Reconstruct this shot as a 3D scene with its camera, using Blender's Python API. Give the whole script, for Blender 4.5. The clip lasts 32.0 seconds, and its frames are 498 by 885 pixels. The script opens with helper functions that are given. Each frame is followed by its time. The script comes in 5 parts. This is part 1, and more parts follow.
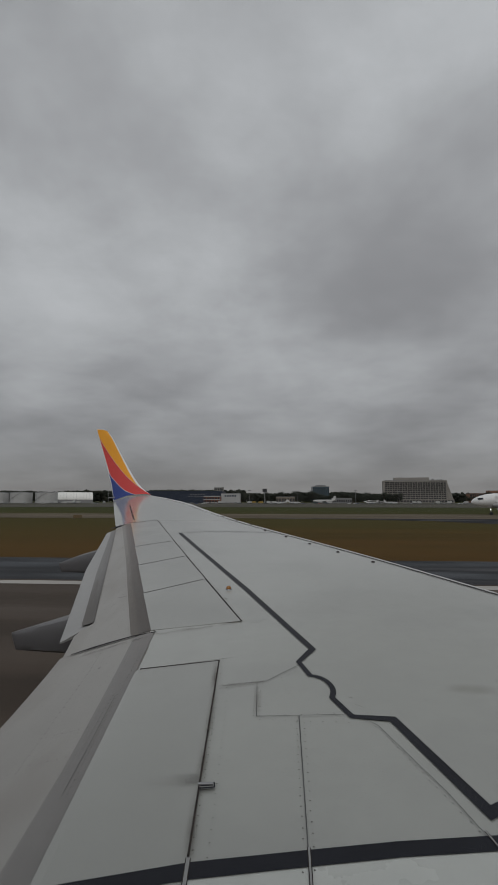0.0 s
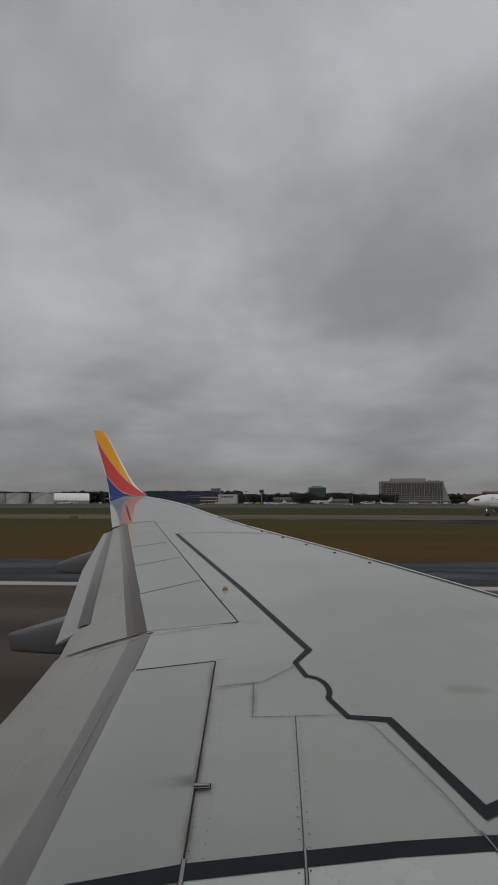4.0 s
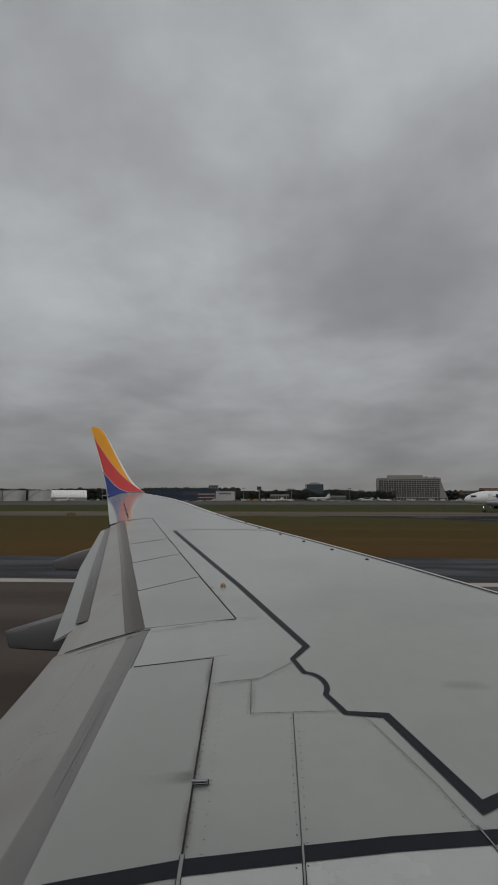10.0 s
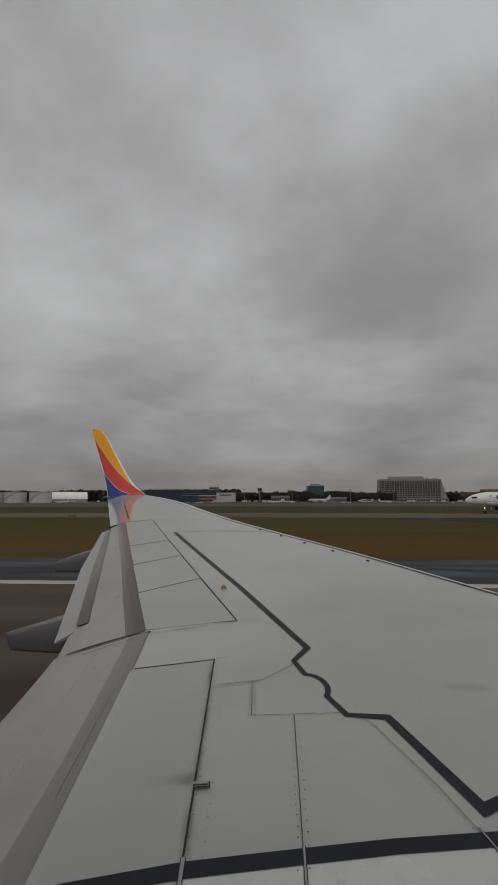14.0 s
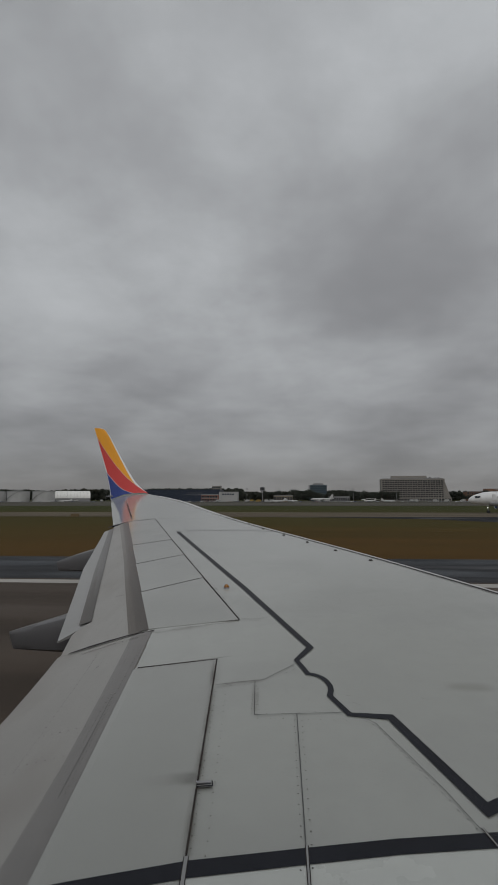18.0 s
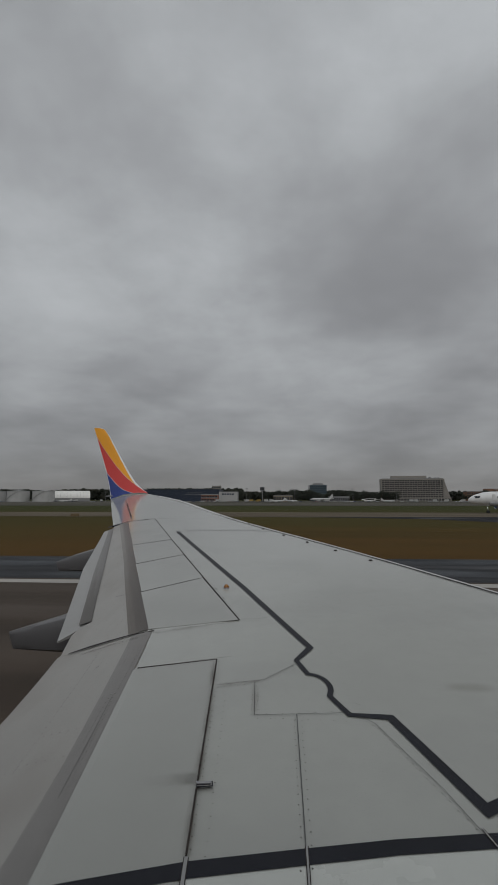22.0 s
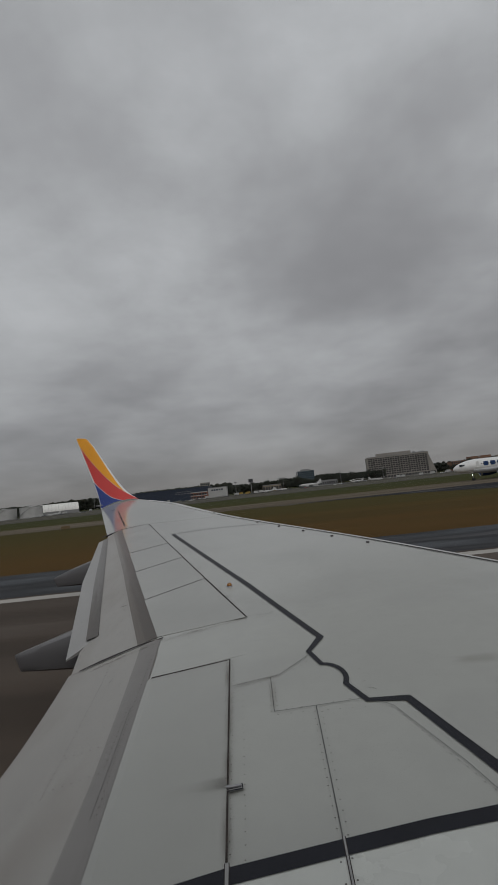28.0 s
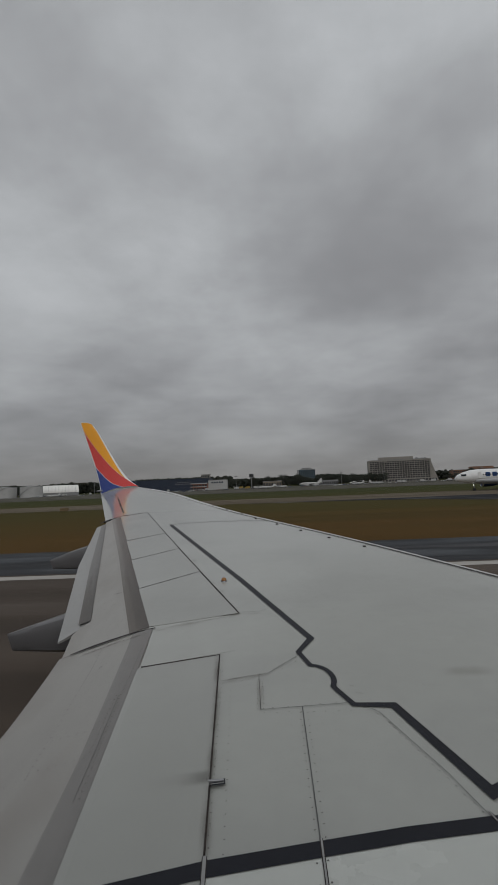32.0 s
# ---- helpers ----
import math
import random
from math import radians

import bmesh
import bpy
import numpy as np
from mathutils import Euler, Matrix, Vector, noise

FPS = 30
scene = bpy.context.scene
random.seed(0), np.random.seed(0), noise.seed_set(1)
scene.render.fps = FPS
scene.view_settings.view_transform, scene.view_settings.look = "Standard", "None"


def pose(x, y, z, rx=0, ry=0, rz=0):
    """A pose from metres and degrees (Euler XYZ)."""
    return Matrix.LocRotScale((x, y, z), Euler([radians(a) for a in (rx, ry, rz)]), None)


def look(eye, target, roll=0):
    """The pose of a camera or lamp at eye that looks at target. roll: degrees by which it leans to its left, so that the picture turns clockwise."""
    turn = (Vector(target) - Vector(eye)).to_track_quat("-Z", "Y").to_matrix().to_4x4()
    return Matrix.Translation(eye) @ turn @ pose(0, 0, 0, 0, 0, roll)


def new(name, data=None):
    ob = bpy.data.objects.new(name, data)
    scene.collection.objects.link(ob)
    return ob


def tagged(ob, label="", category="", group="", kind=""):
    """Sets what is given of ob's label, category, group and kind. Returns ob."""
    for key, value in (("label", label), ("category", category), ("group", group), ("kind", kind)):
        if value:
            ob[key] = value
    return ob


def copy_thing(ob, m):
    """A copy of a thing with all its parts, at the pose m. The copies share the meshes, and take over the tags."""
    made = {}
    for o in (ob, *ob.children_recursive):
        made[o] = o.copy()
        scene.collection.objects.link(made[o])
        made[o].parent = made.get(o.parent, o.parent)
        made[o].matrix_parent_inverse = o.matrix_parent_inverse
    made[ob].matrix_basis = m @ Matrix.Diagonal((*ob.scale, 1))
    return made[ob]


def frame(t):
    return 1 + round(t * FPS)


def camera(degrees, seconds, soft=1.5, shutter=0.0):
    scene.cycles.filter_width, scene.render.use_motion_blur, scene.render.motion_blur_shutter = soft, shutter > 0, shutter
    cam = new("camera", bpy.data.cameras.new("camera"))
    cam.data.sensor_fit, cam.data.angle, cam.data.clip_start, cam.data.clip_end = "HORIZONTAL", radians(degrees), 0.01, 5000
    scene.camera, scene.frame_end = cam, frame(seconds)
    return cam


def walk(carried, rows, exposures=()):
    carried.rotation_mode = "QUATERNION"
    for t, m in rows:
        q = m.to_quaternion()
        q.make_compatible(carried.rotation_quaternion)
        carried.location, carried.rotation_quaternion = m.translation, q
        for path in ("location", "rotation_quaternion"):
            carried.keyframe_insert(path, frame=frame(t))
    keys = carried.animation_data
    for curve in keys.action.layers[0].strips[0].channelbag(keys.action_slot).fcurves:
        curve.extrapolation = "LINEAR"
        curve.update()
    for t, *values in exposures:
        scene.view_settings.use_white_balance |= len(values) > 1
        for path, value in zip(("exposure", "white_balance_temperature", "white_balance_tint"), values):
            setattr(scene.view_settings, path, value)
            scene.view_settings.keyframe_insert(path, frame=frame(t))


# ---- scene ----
# Seen from a cabin window of an airliner on a runway: x runs forward along the aircraft,
# y outwards over the wing and across the airfield, z up, the ground at zero.
cam = camera(54.85, 32.0, soft=0.9)
PATH = [
    (0, -0, -0.001, 3.699, 96.95, -0.04, 4.13),
    (0.5, 0.001, -0.001, 3.698, 97.06, -0.02, 3.95),
    (1, 0.001, -0.001, 3.698, 96.96, 0.14, 3.77),
    (1.5, 0.001, -0.001, 3.698, 97.02, 0.15, 3.72),
    (2, 0.001, -0.001, 3.698, 97.01, 0.02, 3.73),
    (2.5, 0.001, -0.001, 3.698, 96.98, 0.23, 3.69),
    (3, 0.001, -0.001, 3.698, 97.03, 0.1, 3.7),
    (3.5, 0.002, -0.001, 3.697, 97.09, -0.04, 3.76),
    (5.5, 0.001, -0.001, 3.7, 96.88, 0.07, 3.73),
    (6, 0.001, -0.001, 3.699, 96.93, 0.11, 3.73),
    (6.5, 0, -0.001, 3.699, 96.84, -0.01, 3.76),
    (7, 0, -0, 3.699, 96.82, 0, 3.81),
    (7.5, 0, -0.001, 3.699, 96.89, 0.01, 3.75),
    (8, 0.001, -0.002, 3.699, 96.8, -0.03, 3.58),
    (8.5, 0.001, -0.001, 3.699, 96.82, 0.02, 3.47),
    (9, 0, -0.001, 3.7, 96.69, -0.04, 3.45),
    (9.5, 0, -0, 3.7, 96.71, 0.01, 3.41),
    (10, 0.001, -0, 3.699, 96.68, 0.02, 3.47),
    (10.5, 0.001, -0, 3.7, 96.66, -0.06, 3.54),
    (11, 0.002, -0.001, 3.699, 96.65, -0.14, 3.64),
    (11.5, -0, 0.001, 3.701, 96.55, -0.14, 3.5),
    (12, -0.001, -0, 3.7, 96.61, 0.02, 3.41),
    (12.5, -0, -0, 3.7, 96.61, -0.03, 3.5),
    (13, 0, -0, 3.7, 96.71, -0, 3.6),
    (13.5, 0, -0, 3.699, 96.6, -0.09, 3.65),
    (14, 0.001, -0.001, 3.699, 96.86, 0.09, 3.55),
    (14.5, 0.001, -0.001, 3.698, 96.85, 0.17, 3.43),
    (16.5, -0, 0, 3.7, 96.86, 0.04, 3.44),
    (17, -0, 0, 3.7, 96.67, 0.1, 3.59),
    (17.5, 0.001, 0, 3.7, 96.84, 0.02, 3.73),
    (18, 0, 0.001, 3.7, 96.77, 0.04, 3.86),
    (18.5, -0, 0.001, 3.7, 96.82, -0.06, 3.99),
    (19, -0.001, 0.001, 3.701, 96.65, -0.18, 4.06),
    (19.5, -0, 0, 3.701, 96.68, -0.09, 3.87),
    (20, 0, 0, 3.7, 96.74, -0.06, 3.72),
    (20.5, 0, 0, 3.701, 96.56, -0.11, 3.83),
    (21, -0.001, 0.001, 3.702, 96.67, -0.12, 3.87),
    (21.5, -0.001, 0.001, 3.702, 96.58, -0.2, 3.84),
    (22, -0.001, 0.001, 3.702, 96.76, 0.01, 3.84),
    (22.5, -0.002, 0.001, 3.702, 96.56, -0.12, 3.96),
    (23, -0.002, 0.002, 3.702, 96.53, -0.18, 3.99),
    (23.5, -0.002, 0.002, 3.703, 96.53, -0.06, 3.72),
    (24, -0.002, 0.001, 3.703, 96.57, 0.04, 3.57),
    (24.5, -0.002, 0.001, 3.703, 96.65, 0.08, 3.62),
    (25, -0.003, 0.002, 3.704, 96.61, 0.07, 3.75),
    (25.5, -0.003, 0.002, 3.704, 96.58, 0.65, 3.78),
    (27.5, -0.031, -0.005, 3.748, 95.676, 7.022, 2.708),
    (28, -0.037, 0.002, 3.740, 95.818, 6.246, 2.591),
    (28.5, -0.045, -0.005, 3.746, 96.193, 3.598, 2.551),
    (29, -0.034, -0.005, 3.756, 96.192, 2.726, 2.827),
    (29.5, -0.029, -0.004, 3.759, 96.036, 2.523, 3.051),
    (30, -0.028, -0.001, 3.751, 95.735, 2.458, 3.031),
    (30.5, -0.020, 0.005, 3.746, 95.335, 2.812, 2.919),
    (31, -0.031, -0.009, 3.773, 95.858, 2.535, 2.648),
    (31.5, -0.039, -0.005, 3.760, 95.964, 2.273, 2.714),
    (32, -0.042, -0.010, 3.762, 95.196, 2.353, 2.591),
]
walk(cam, [(t, pose(*p)) for t, *p in PATH], exposures=[
    (0.0, 0.05, 6470, 10), (6.0, 0.02, 6470, 10), (11.5, 0.02, 6480, 10), (13.0, 0.05, 6500, 10), (14.0, 0.06, 6700, 11.5), (15.5, 0.06, 6600, 10.5), (17.0, 0.03, 6470, 10), (20.0, 0.02, 6470, 10),
    (20.5, 0.02, 6400, 7), (21.0, 0.02, 6330, 4.5), (22.0, 0.02, 6430, 9.5), (23.0, -0.01, 6600, 13), (24.0, 0.02, 6740, 12.5), (25.0, 0.02, 6470, 10),
    (28.0, 0.02, 6500, 10.5), (29.0, 0.02, 6470, 10), (30.0, 0.02, 6400, 6.7), (31.0, 0.06, 6470, 10), (32.0, 0.07, 6470, 10)])

# ---- light: an overcast sky, with a wide weak sun behind the cloud ----
world = bpy.data.worlds.new("overcast_sky")
scene.world = world
world.use_nodes = True
wn, wl = world.node_tree.nodes, world.node_tree.links
wn.clear()


def wnode(kind, **inputs):
    n = wn.new(kind)
    for k, v in inputs.items():
        n.inputs[k].default_value = v
    return n


def wmath(op, a, b=None, clamp=False):
    n = wn.new("ShaderNodeMath")
    n.operation, n.use_clamp = op, clamp
    for i, v in enumerate((a, b)):
        if v is None:
            continue
        if isinstance(v, (int, float)):
            n.inputs[i].default_value = v
        else:
            wl.new(v, n.inputs[i])
    return n.outputs[0]


SUN_EL, SUN_AZ = 40.0, 160.0
sky = wn.new("ShaderNodeTexSky")
sky.sky_type, sky.sun_disc = "NISHITA", False
sky.sun_elevation, sky.sun_rotation = radians(SUN_EL), radians(SUN_AZ)
coord = wn.new("ShaderNodeTexCoord")
split = wn.new("ShaderNodeSeparateXYZ")
wl.new(coord.outputs["Generated"], split.inputs[0])
# the cloud deck is a flat sheet overhead: its pattern closes up towards the horizon
height = wmath("MAXIMUM", split.outputs[2], 0.0)
lift = wmath("ADD", height, 0.23)
deck = wn.new("ShaderNodeCombineXYZ")
wl.new(wmath("DIVIDE", split.outputs[0], lift), deck.inputs[0])
wl.new(wmath("DIVIDE", split.outputs[1], lift), deck.inputs[1])
deck.inputs[2].default_value = 0.0
place = wn.new("ShaderNodeMapping")
place.inputs["Location"].default_value = (1.45, 0.25, 0.0)
place.inputs["Scale"].default_value = (-1.0, 1.0, 1.0)
wl.new(deck.outputs[0], place.inputs["Vector"])
broad = wnode("ShaderNodeTexNoise", Scale=0.95, Detail=2.0, Roughness=0.45, Distortion=0.2)
fine = wnode("ShaderNodeTexNoise", Scale=2.2, Detail=8.0, Roughness=0.57, Distortion=0.12)
for n in (broad, fine):
    wl.new(place.outputs[0], n.inputs["Vector"])
mixed = wmath("ADD", wmath("ADD", wmath("MULTIPLY", broad.outputs[0], 0.48), wmath("MULTIPLY", fine.outputs[0], 0.34)), 0.09)
tone = wn.new("ShaderNodeValToRGB")
tone.color_ramp.interpolation = "EASE"
tone.color_ramp.elements[0].position, tone.color_ramp.elements[0].color = 0.33, (0.240, 0.241, 0.246, 1)
tone.color_ramp.elements[1].position, tone.color_ramp.elements[1].color = 0.68, (0.486, 0.499, 0.507, 1)
# low over the horizon many layers lie behind one another and even out
keep = wn.new("ShaderNodeMapRange")
keep.inputs["From Min"].default_value, keep.inputs["From Max"].default_value = 0.0, 0.22
keep.inputs["To Min"].default_value, keep.inputs["To Max"].default_value = 0.5, 1.0
wl.new(height, keep.inputs["Value"])
level = wmath("ADD", wmath("MULTIPLY", wmath("SUBTRACT", mixed, 0.5), keep.outputs[0]), 0.5)
wl.new(level, tone.inputs[0])
# thicker cloud, and so less light, low over the horizon
fall = wn.new("ShaderNodeMapRange")
fall.inputs["From Min"].default_value, fall.inputs["From Max"].default_value = 0.0, 0.779
fall.inputs["To Min"].default_value, fall.inputs["To Max"].default_value = 0.0, 1.0
thin = wn.new("ShaderNodeMix")
thin.data_type = "RGBA"
thin.inputs["A"].default_value, thin.inputs["B"].default_value = (0.477, 0.458, 0.449, 1), (1.20, 1.217, 1.23, 1)
wl.new(fall.outputs[0], thin.inputs["Factor"])
wl.new(wmath("POWER", height, 0.7), fall.inputs["Value"])
dim = wn.new("ShaderNodeMix")
dim.data_type, dim.blend_type = "RGBA", "MULTIPLY"
dim.inputs["Factor"].default_value = 1.0
wl.new(tone.outputs[0], dim.inputs["A"])
wl.new(thin.outputs["Result"], dim.inputs["B"])
cloud, clear, both, out = wn.new("ShaderNodeBackground"), wn.new("ShaderNodeBackground"), wn.new("ShaderNodeAddShader"), wn.new("ShaderNodeOutputWorld")
cloud.inputs["Strength"].default_value = 1.0
clear.inputs["Strength"].default_value = 0.003
wl.new(dim.outputs["Result"], cloud.inputs["Color"])
wl.new(sky.outputs[0], clear.inputs["Color"])
wl.new(cloud.outputs[0], both.inputs[0])
wl.new(clear.outputs[0], both.inputs[1])
wl.new(both.outputs[0], out.inputs["Surface"])

sun_data = bpy.data.lights.new("sun", "SUN")
sun_data.energy, sun_data.angle, sun_data.color = 0.5, radians(40), (1.0, 0.97, 0.93)
sun = new("sun", sun_data)
sun.matrix_world = look((0, 0, 60), (-60 * math.sin(radians(SUN_AZ)) / math.tan(radians(SUN_EL)), -60 * math.cos(radians(SUN_AZ)) / math.tan(radians(SUN_EL)), 0))


# ---- materials ----
def material(name, colour, rough=0.6, metal=0.0, vary=0.12, scale=3.0, stretch=(1, 1, 1), bump=0.0, bump_scale=40.0,
             second=None, second_at=(0.5, 0.6), second_scale=0.4, rough_vary=0.0, coat=0.0, spec=0.5, per_object=0.0):
    """A procedural surface: a base colour that varies at two scales, an optional second colour in patches, fine relief."""
    m = bpy.data.materials.new(name)
    m.use_nodes = True
    n, l = m.node_tree.nodes, m.node_tree.links
    b = n["Principled BSDF"]
    b.inputs["Metallic"].default_value, b.inputs["Roughness"].default_value = metal, rough
    b.inputs["Coat Weight"].default_value, b.inputs["Coat Roughness"].default_value = coat, 0.08
    b.inputs["Specular IOR Level"].default_value = spec
    tc = n.new("ShaderNodeTexCoord")
    mp = n.new("ShaderNodeMapping")
    mp.inputs["Scale"].default_value = stretch
    l.new(tc.outputs["Object"], mp.inputs["Vector"])

    def noise_at(s, detail=5.0):
        t = n.new("ShaderNodeTexNoise")
        t.inputs["Scale"].default_value, t.inputs["Detail"].default_value = s, detail
        l.new(mp.outputs[0], t.inputs["Vector"])
        return t.outputs[0]

    def mapped(value, a, b2, lo, hi):
        r = n.new("ShaderNodeMapRange")
        r.inputs["From Min"].default_value, r.inputs["From Max"].default_value = a, b2
        r.inputs["To Min"].default_value, r.inputs["To Max"].default_value = lo, hi
        l.new(value, r.inputs["Value"])
        return r.outputs[0]

    def product(a, b2):
        x = n.new("ShaderNodeMath")
        x.operation = "MULTIPLY"
        l.new(a, x.inputs[0])
        l.new(b2, x.inputs[1])
        return x.outputs[0]

    shade = product(mapped(noise_at(scale), 0.3, 0.7, 1 - vary, 1 + vary), mapped(noise_at(scale * 9.0), 0.3, 0.7, 1 - vary * 0.6, 1 + vary * 0.6))
    if per_object:
        info = n.new("ShaderNodeObjectInfo")
        shade = product(shade, mapped(info.outputs["Random"], 0, 1, 1 - per_object, 1 + per_object))
    base = n.new("ShaderNodeMix")
    base.data_type = "RGBA"
    base.inputs["A"].default_value = (*colour, 1)
    base.inputs["B"].default_value = (*(second or colour), 1)
    if second:
        l.new(mapped(noise_at(second_scale, 6.0), *second_at, 0, 1), base.inputs["Factor"])
    else:
        base.inputs["Factor"].default_value = 0
    tint = n.new("ShaderNodeMix")
    tint.data_type, tint.blend_type = "RGBA", "MULTIPLY"
    tint.inputs["Factor"].default_value = 1
    l.new(base.outputs["Result"], tint.inputs["A"])
    l.new(shade, tint.inputs["B"])
    l.new(tint.outputs["Result"], b.inputs["Base Color"])
    if rough_vary:
        l.new(mapped(noise_at(second_scale if second else scale * 2), 0.35, 0.65, max(0.03, rough - rough_vary), min(1, rough + rough_vary)), b.inputs["Roughness"])
    if bump:
        bp = n.new("ShaderNodeBump")
        bp.inputs["Strength"].default_value, bp.inputs["Distance"].default_value = bump, 0.02
        l.new(noise_at(bump_scale, 3.0), bp.inputs["Height"])
        l.new(bp.outputs[0], b.inputs["Normal"])
    return m


WING = material("wing_paint", (0.366, 0.372, 0.346), 0.11, vary=0.03, scale=1.3, rough_vary=0.06, second=(0.318, 0.322, 0.303), second_at=(0.52, 0.8), second_scale=1.1)
# Wing paint darkened: shade on the aft-tilting panels is put into its colour.
PANEL = material("panel_paint_shaded", (0.322, 0.326, 0.304), 0.18, vary=0.03, scale=1.1, rough_vary=0.06, second=(0.31, 0.312, 0.294), second_at=(0.5, 0.8), second_scale=1.6)
ROOT = material("root_panel_paint", (0.52, 0.534, 0.502), 0.25, vary=0.04, scale=1.5, rough_vary=0.08)
# The flaps' shade is put into this darker base; brown patches are stain.
FLAP = material("flap_paint_shaded", (0.305, 0.294, 0.274), 0.32, vary=0.05, scale=2.0, stretch=(1, 0.35, 1), second=(0.228, 0.211, 0.190), second_at=(0.48, 0.72), second_scale=2.0)
AFT = material("pale_flap_paint", (0.285, 0.281, 0.272), 0.3, vary=0.06, scale=2.0, stretch=(1, 0.35, 1), second=(0.27, 0.265, 0.25), second_at=(0.5, 0.75), second_scale=3.0)
DULL = material("dull_joint_metal", (0.27, 0.27, 0.265), 0.5, vary=0.1, scale=20.0)
STRIPE = material("charcoal_stripe_paint", (0.0140, 0.0150, 0.0205), 0.45, vary=0.15, scale=6.0, spec=0.16)
SEAM = material("dark_sealant", (0.047, 0.041, 0.040), 0.7, vary=0.2, scale=20.0, spec=0.1)
THIN = material("panel_joint", (0.11, 0.11, 0.108), 0.6, vary=0.2, scale=12.0, spec=0.15)
RIVET = material("rivet_head", (0.088, 0.080, 0.072), 0.6, vary=0.2, scale=30.0)
ALU = material("bare_aluminium", (0.74, 0.75, 0.76), 0.3, metal=1.0, vary=0.05, scale=4.0)
STEEL = material("dull_steel", (0.30, 0.30, 0.31), 0.45, metal=0.8, vary=0.1, scale=20.0)
FAIRING = material("fairing_grey_paint", (0.130, 0.127, 0.130), 0.28, vary=0.06, scale=3.0)
YELLOW = material("yellow_orange_paint", (0.86, 0.36, 0.010), 0.5, vary=0.03, scale=2.0)
RED = material("red_paint", (0.60, 0.048, 0.042), 0.5, vary=0.03, scale=2.0)
BLUE = material("blue_paint", (0.020, 0.044, 0.22), 0.5, vary=0.03, scale=2.0)
WHITE = material("white_paint", (0.76, 0.76, 0.75), 0.35, vary=0.03, scale=1.0)
LIP = material("lip_brightness_paint", (0.52, 0.52, 0.505), 0.3, vary=0.05, scale=2.0)
AMBER = material("amber_lens", (0.30, 0.12, 0.018), 0.12, vary=0.05, scale=30.0, coat=0.6)
RUBBER = material("tyre_rubber", (0.025, 0.025, 0.026), 0.8, vary=0.1, scale=10.0)


def smear(name, colour, most, even=False):
    """A stain that fades out to both sides and either from one end (soot blown back) or evenly to both ends."""
    m = bpy.data.materials.new(name)
    m.use_nodes = True
    n, l = m.node_tree.nodes, m.node_tree.links
    b = n["Principled BSDF"]
    b.inputs["Base Color"].default_value, b.inputs["Roughness"].default_value = (*colour, 1), 0.6
    tc, xyz, ns = n.new("ShaderNodeTexCoord"), n.new("ShaderNodeSeparateXYZ"), n.new("ShaderNodeTexNoise")
    ns.inputs["Scale"].default_value, ns.inputs["Detail"].default_value = 3.0, 5.0
    l.new(tc.outputs["Generated"], xyz.inputs[0])
    l.new(tc.outputs["Generated"], ns.inputs["Vector"])

    def calc(op, a, c):
        x = n.new("ShaderNodeMath")
        x.operation, x.use_clamp = op, True
        for i, v in enumerate((a, c)):
            if isinstance(v, (int, float)):
                x.inputs[i].default_value = v
            else:
                l.new(v, x.inputs[i])
        return x.outputs[0]

    side = calc("MULTIPLY", calc("MULTIPLY", xyz.outputs[1], calc("SUBTRACT", 1.0, xyz.outputs[1])), 4.0)
    rest = calc("SUBTRACT", 1.0, xyz.outputs[0])
    if even:
        along = calc("POWER", calc("MULTIPLY", calc("MULTIPLY", xyz.outputs[0], rest), 4.0), 1.5)
    else:
        along = calc("MULTIPLY", calc("POWER", xyz.outputs[0], 1.8), calc("MULTIPLY", rest, 8.0))
    l.new(calc("MULTIPLY", calc("MULTIPLY", calc("MULTIPLY", calc("POWER", side, 2.0), along), ns.outputs[0]), most), b.inputs["Alpha"])
    return m


def ruled(name):
    """The start of a material that reads a strip's own coordinates: u across it, v along it."""
    m = bpy.data.materials.new(name)
    m.use_nodes = True
    n, l = m.node_tree.nodes, m.node_tree.links
    uv, xyz = n.new("ShaderNodeUVMap"), n.new("ShaderNodeSeparateXYZ")
    uv.uv_map = "strip"
    l.new(uv.outputs[0], xyz.inputs[0])

    def calc(op, a, c=0.0, clamp=False):
        x = n.new("ShaderNodeMath")
        x.operation, x.use_clamp = op, clamp
        for i, v in enumerate((a, c)):
            if isinstance(v, (int, float)):
                x.inputs[i].default_value = v
            else:
                l.new(v, x.inputs[i])
        return x.outputs[0]

    def grain(scale, stretch, detail=5.0, source="UV"):
        mp, t = n.new("ShaderNodeMapping"), n.new("ShaderNodeTexNoise")
        mp.inputs["Scale"].default_value = stretch
        t.inputs["Scale"].default_value, t.inputs["Detail"].default_value = scale, detail
        if source == "UV":
            l.new(uv.outputs[0], mp.inputs["Vector"])
        else:
            l.new(n.new("ShaderNodeTexCoord").outputs["Object"], mp.inputs["Vector"])
        l.new(mp.outputs[0], t.inputs["Vector"])
        return t.outputs[0]

    def spread(value, a, b, lo, hi):
        r = n.new("ShaderNodeMapRange")
        r.interpolation_type = "SMOOTHSTEP"
        for k, v in zip(("From Min", "From Max", "To Min", "To Max"), (a, b, lo, hi)):
            r.inputs[k].default_value = v
        l.new(value, r.inputs["Value"])
        return r.outputs[0]

    return m, n, l, xyz.outputs[0], xyz.outputs[1], calc, grain, spread


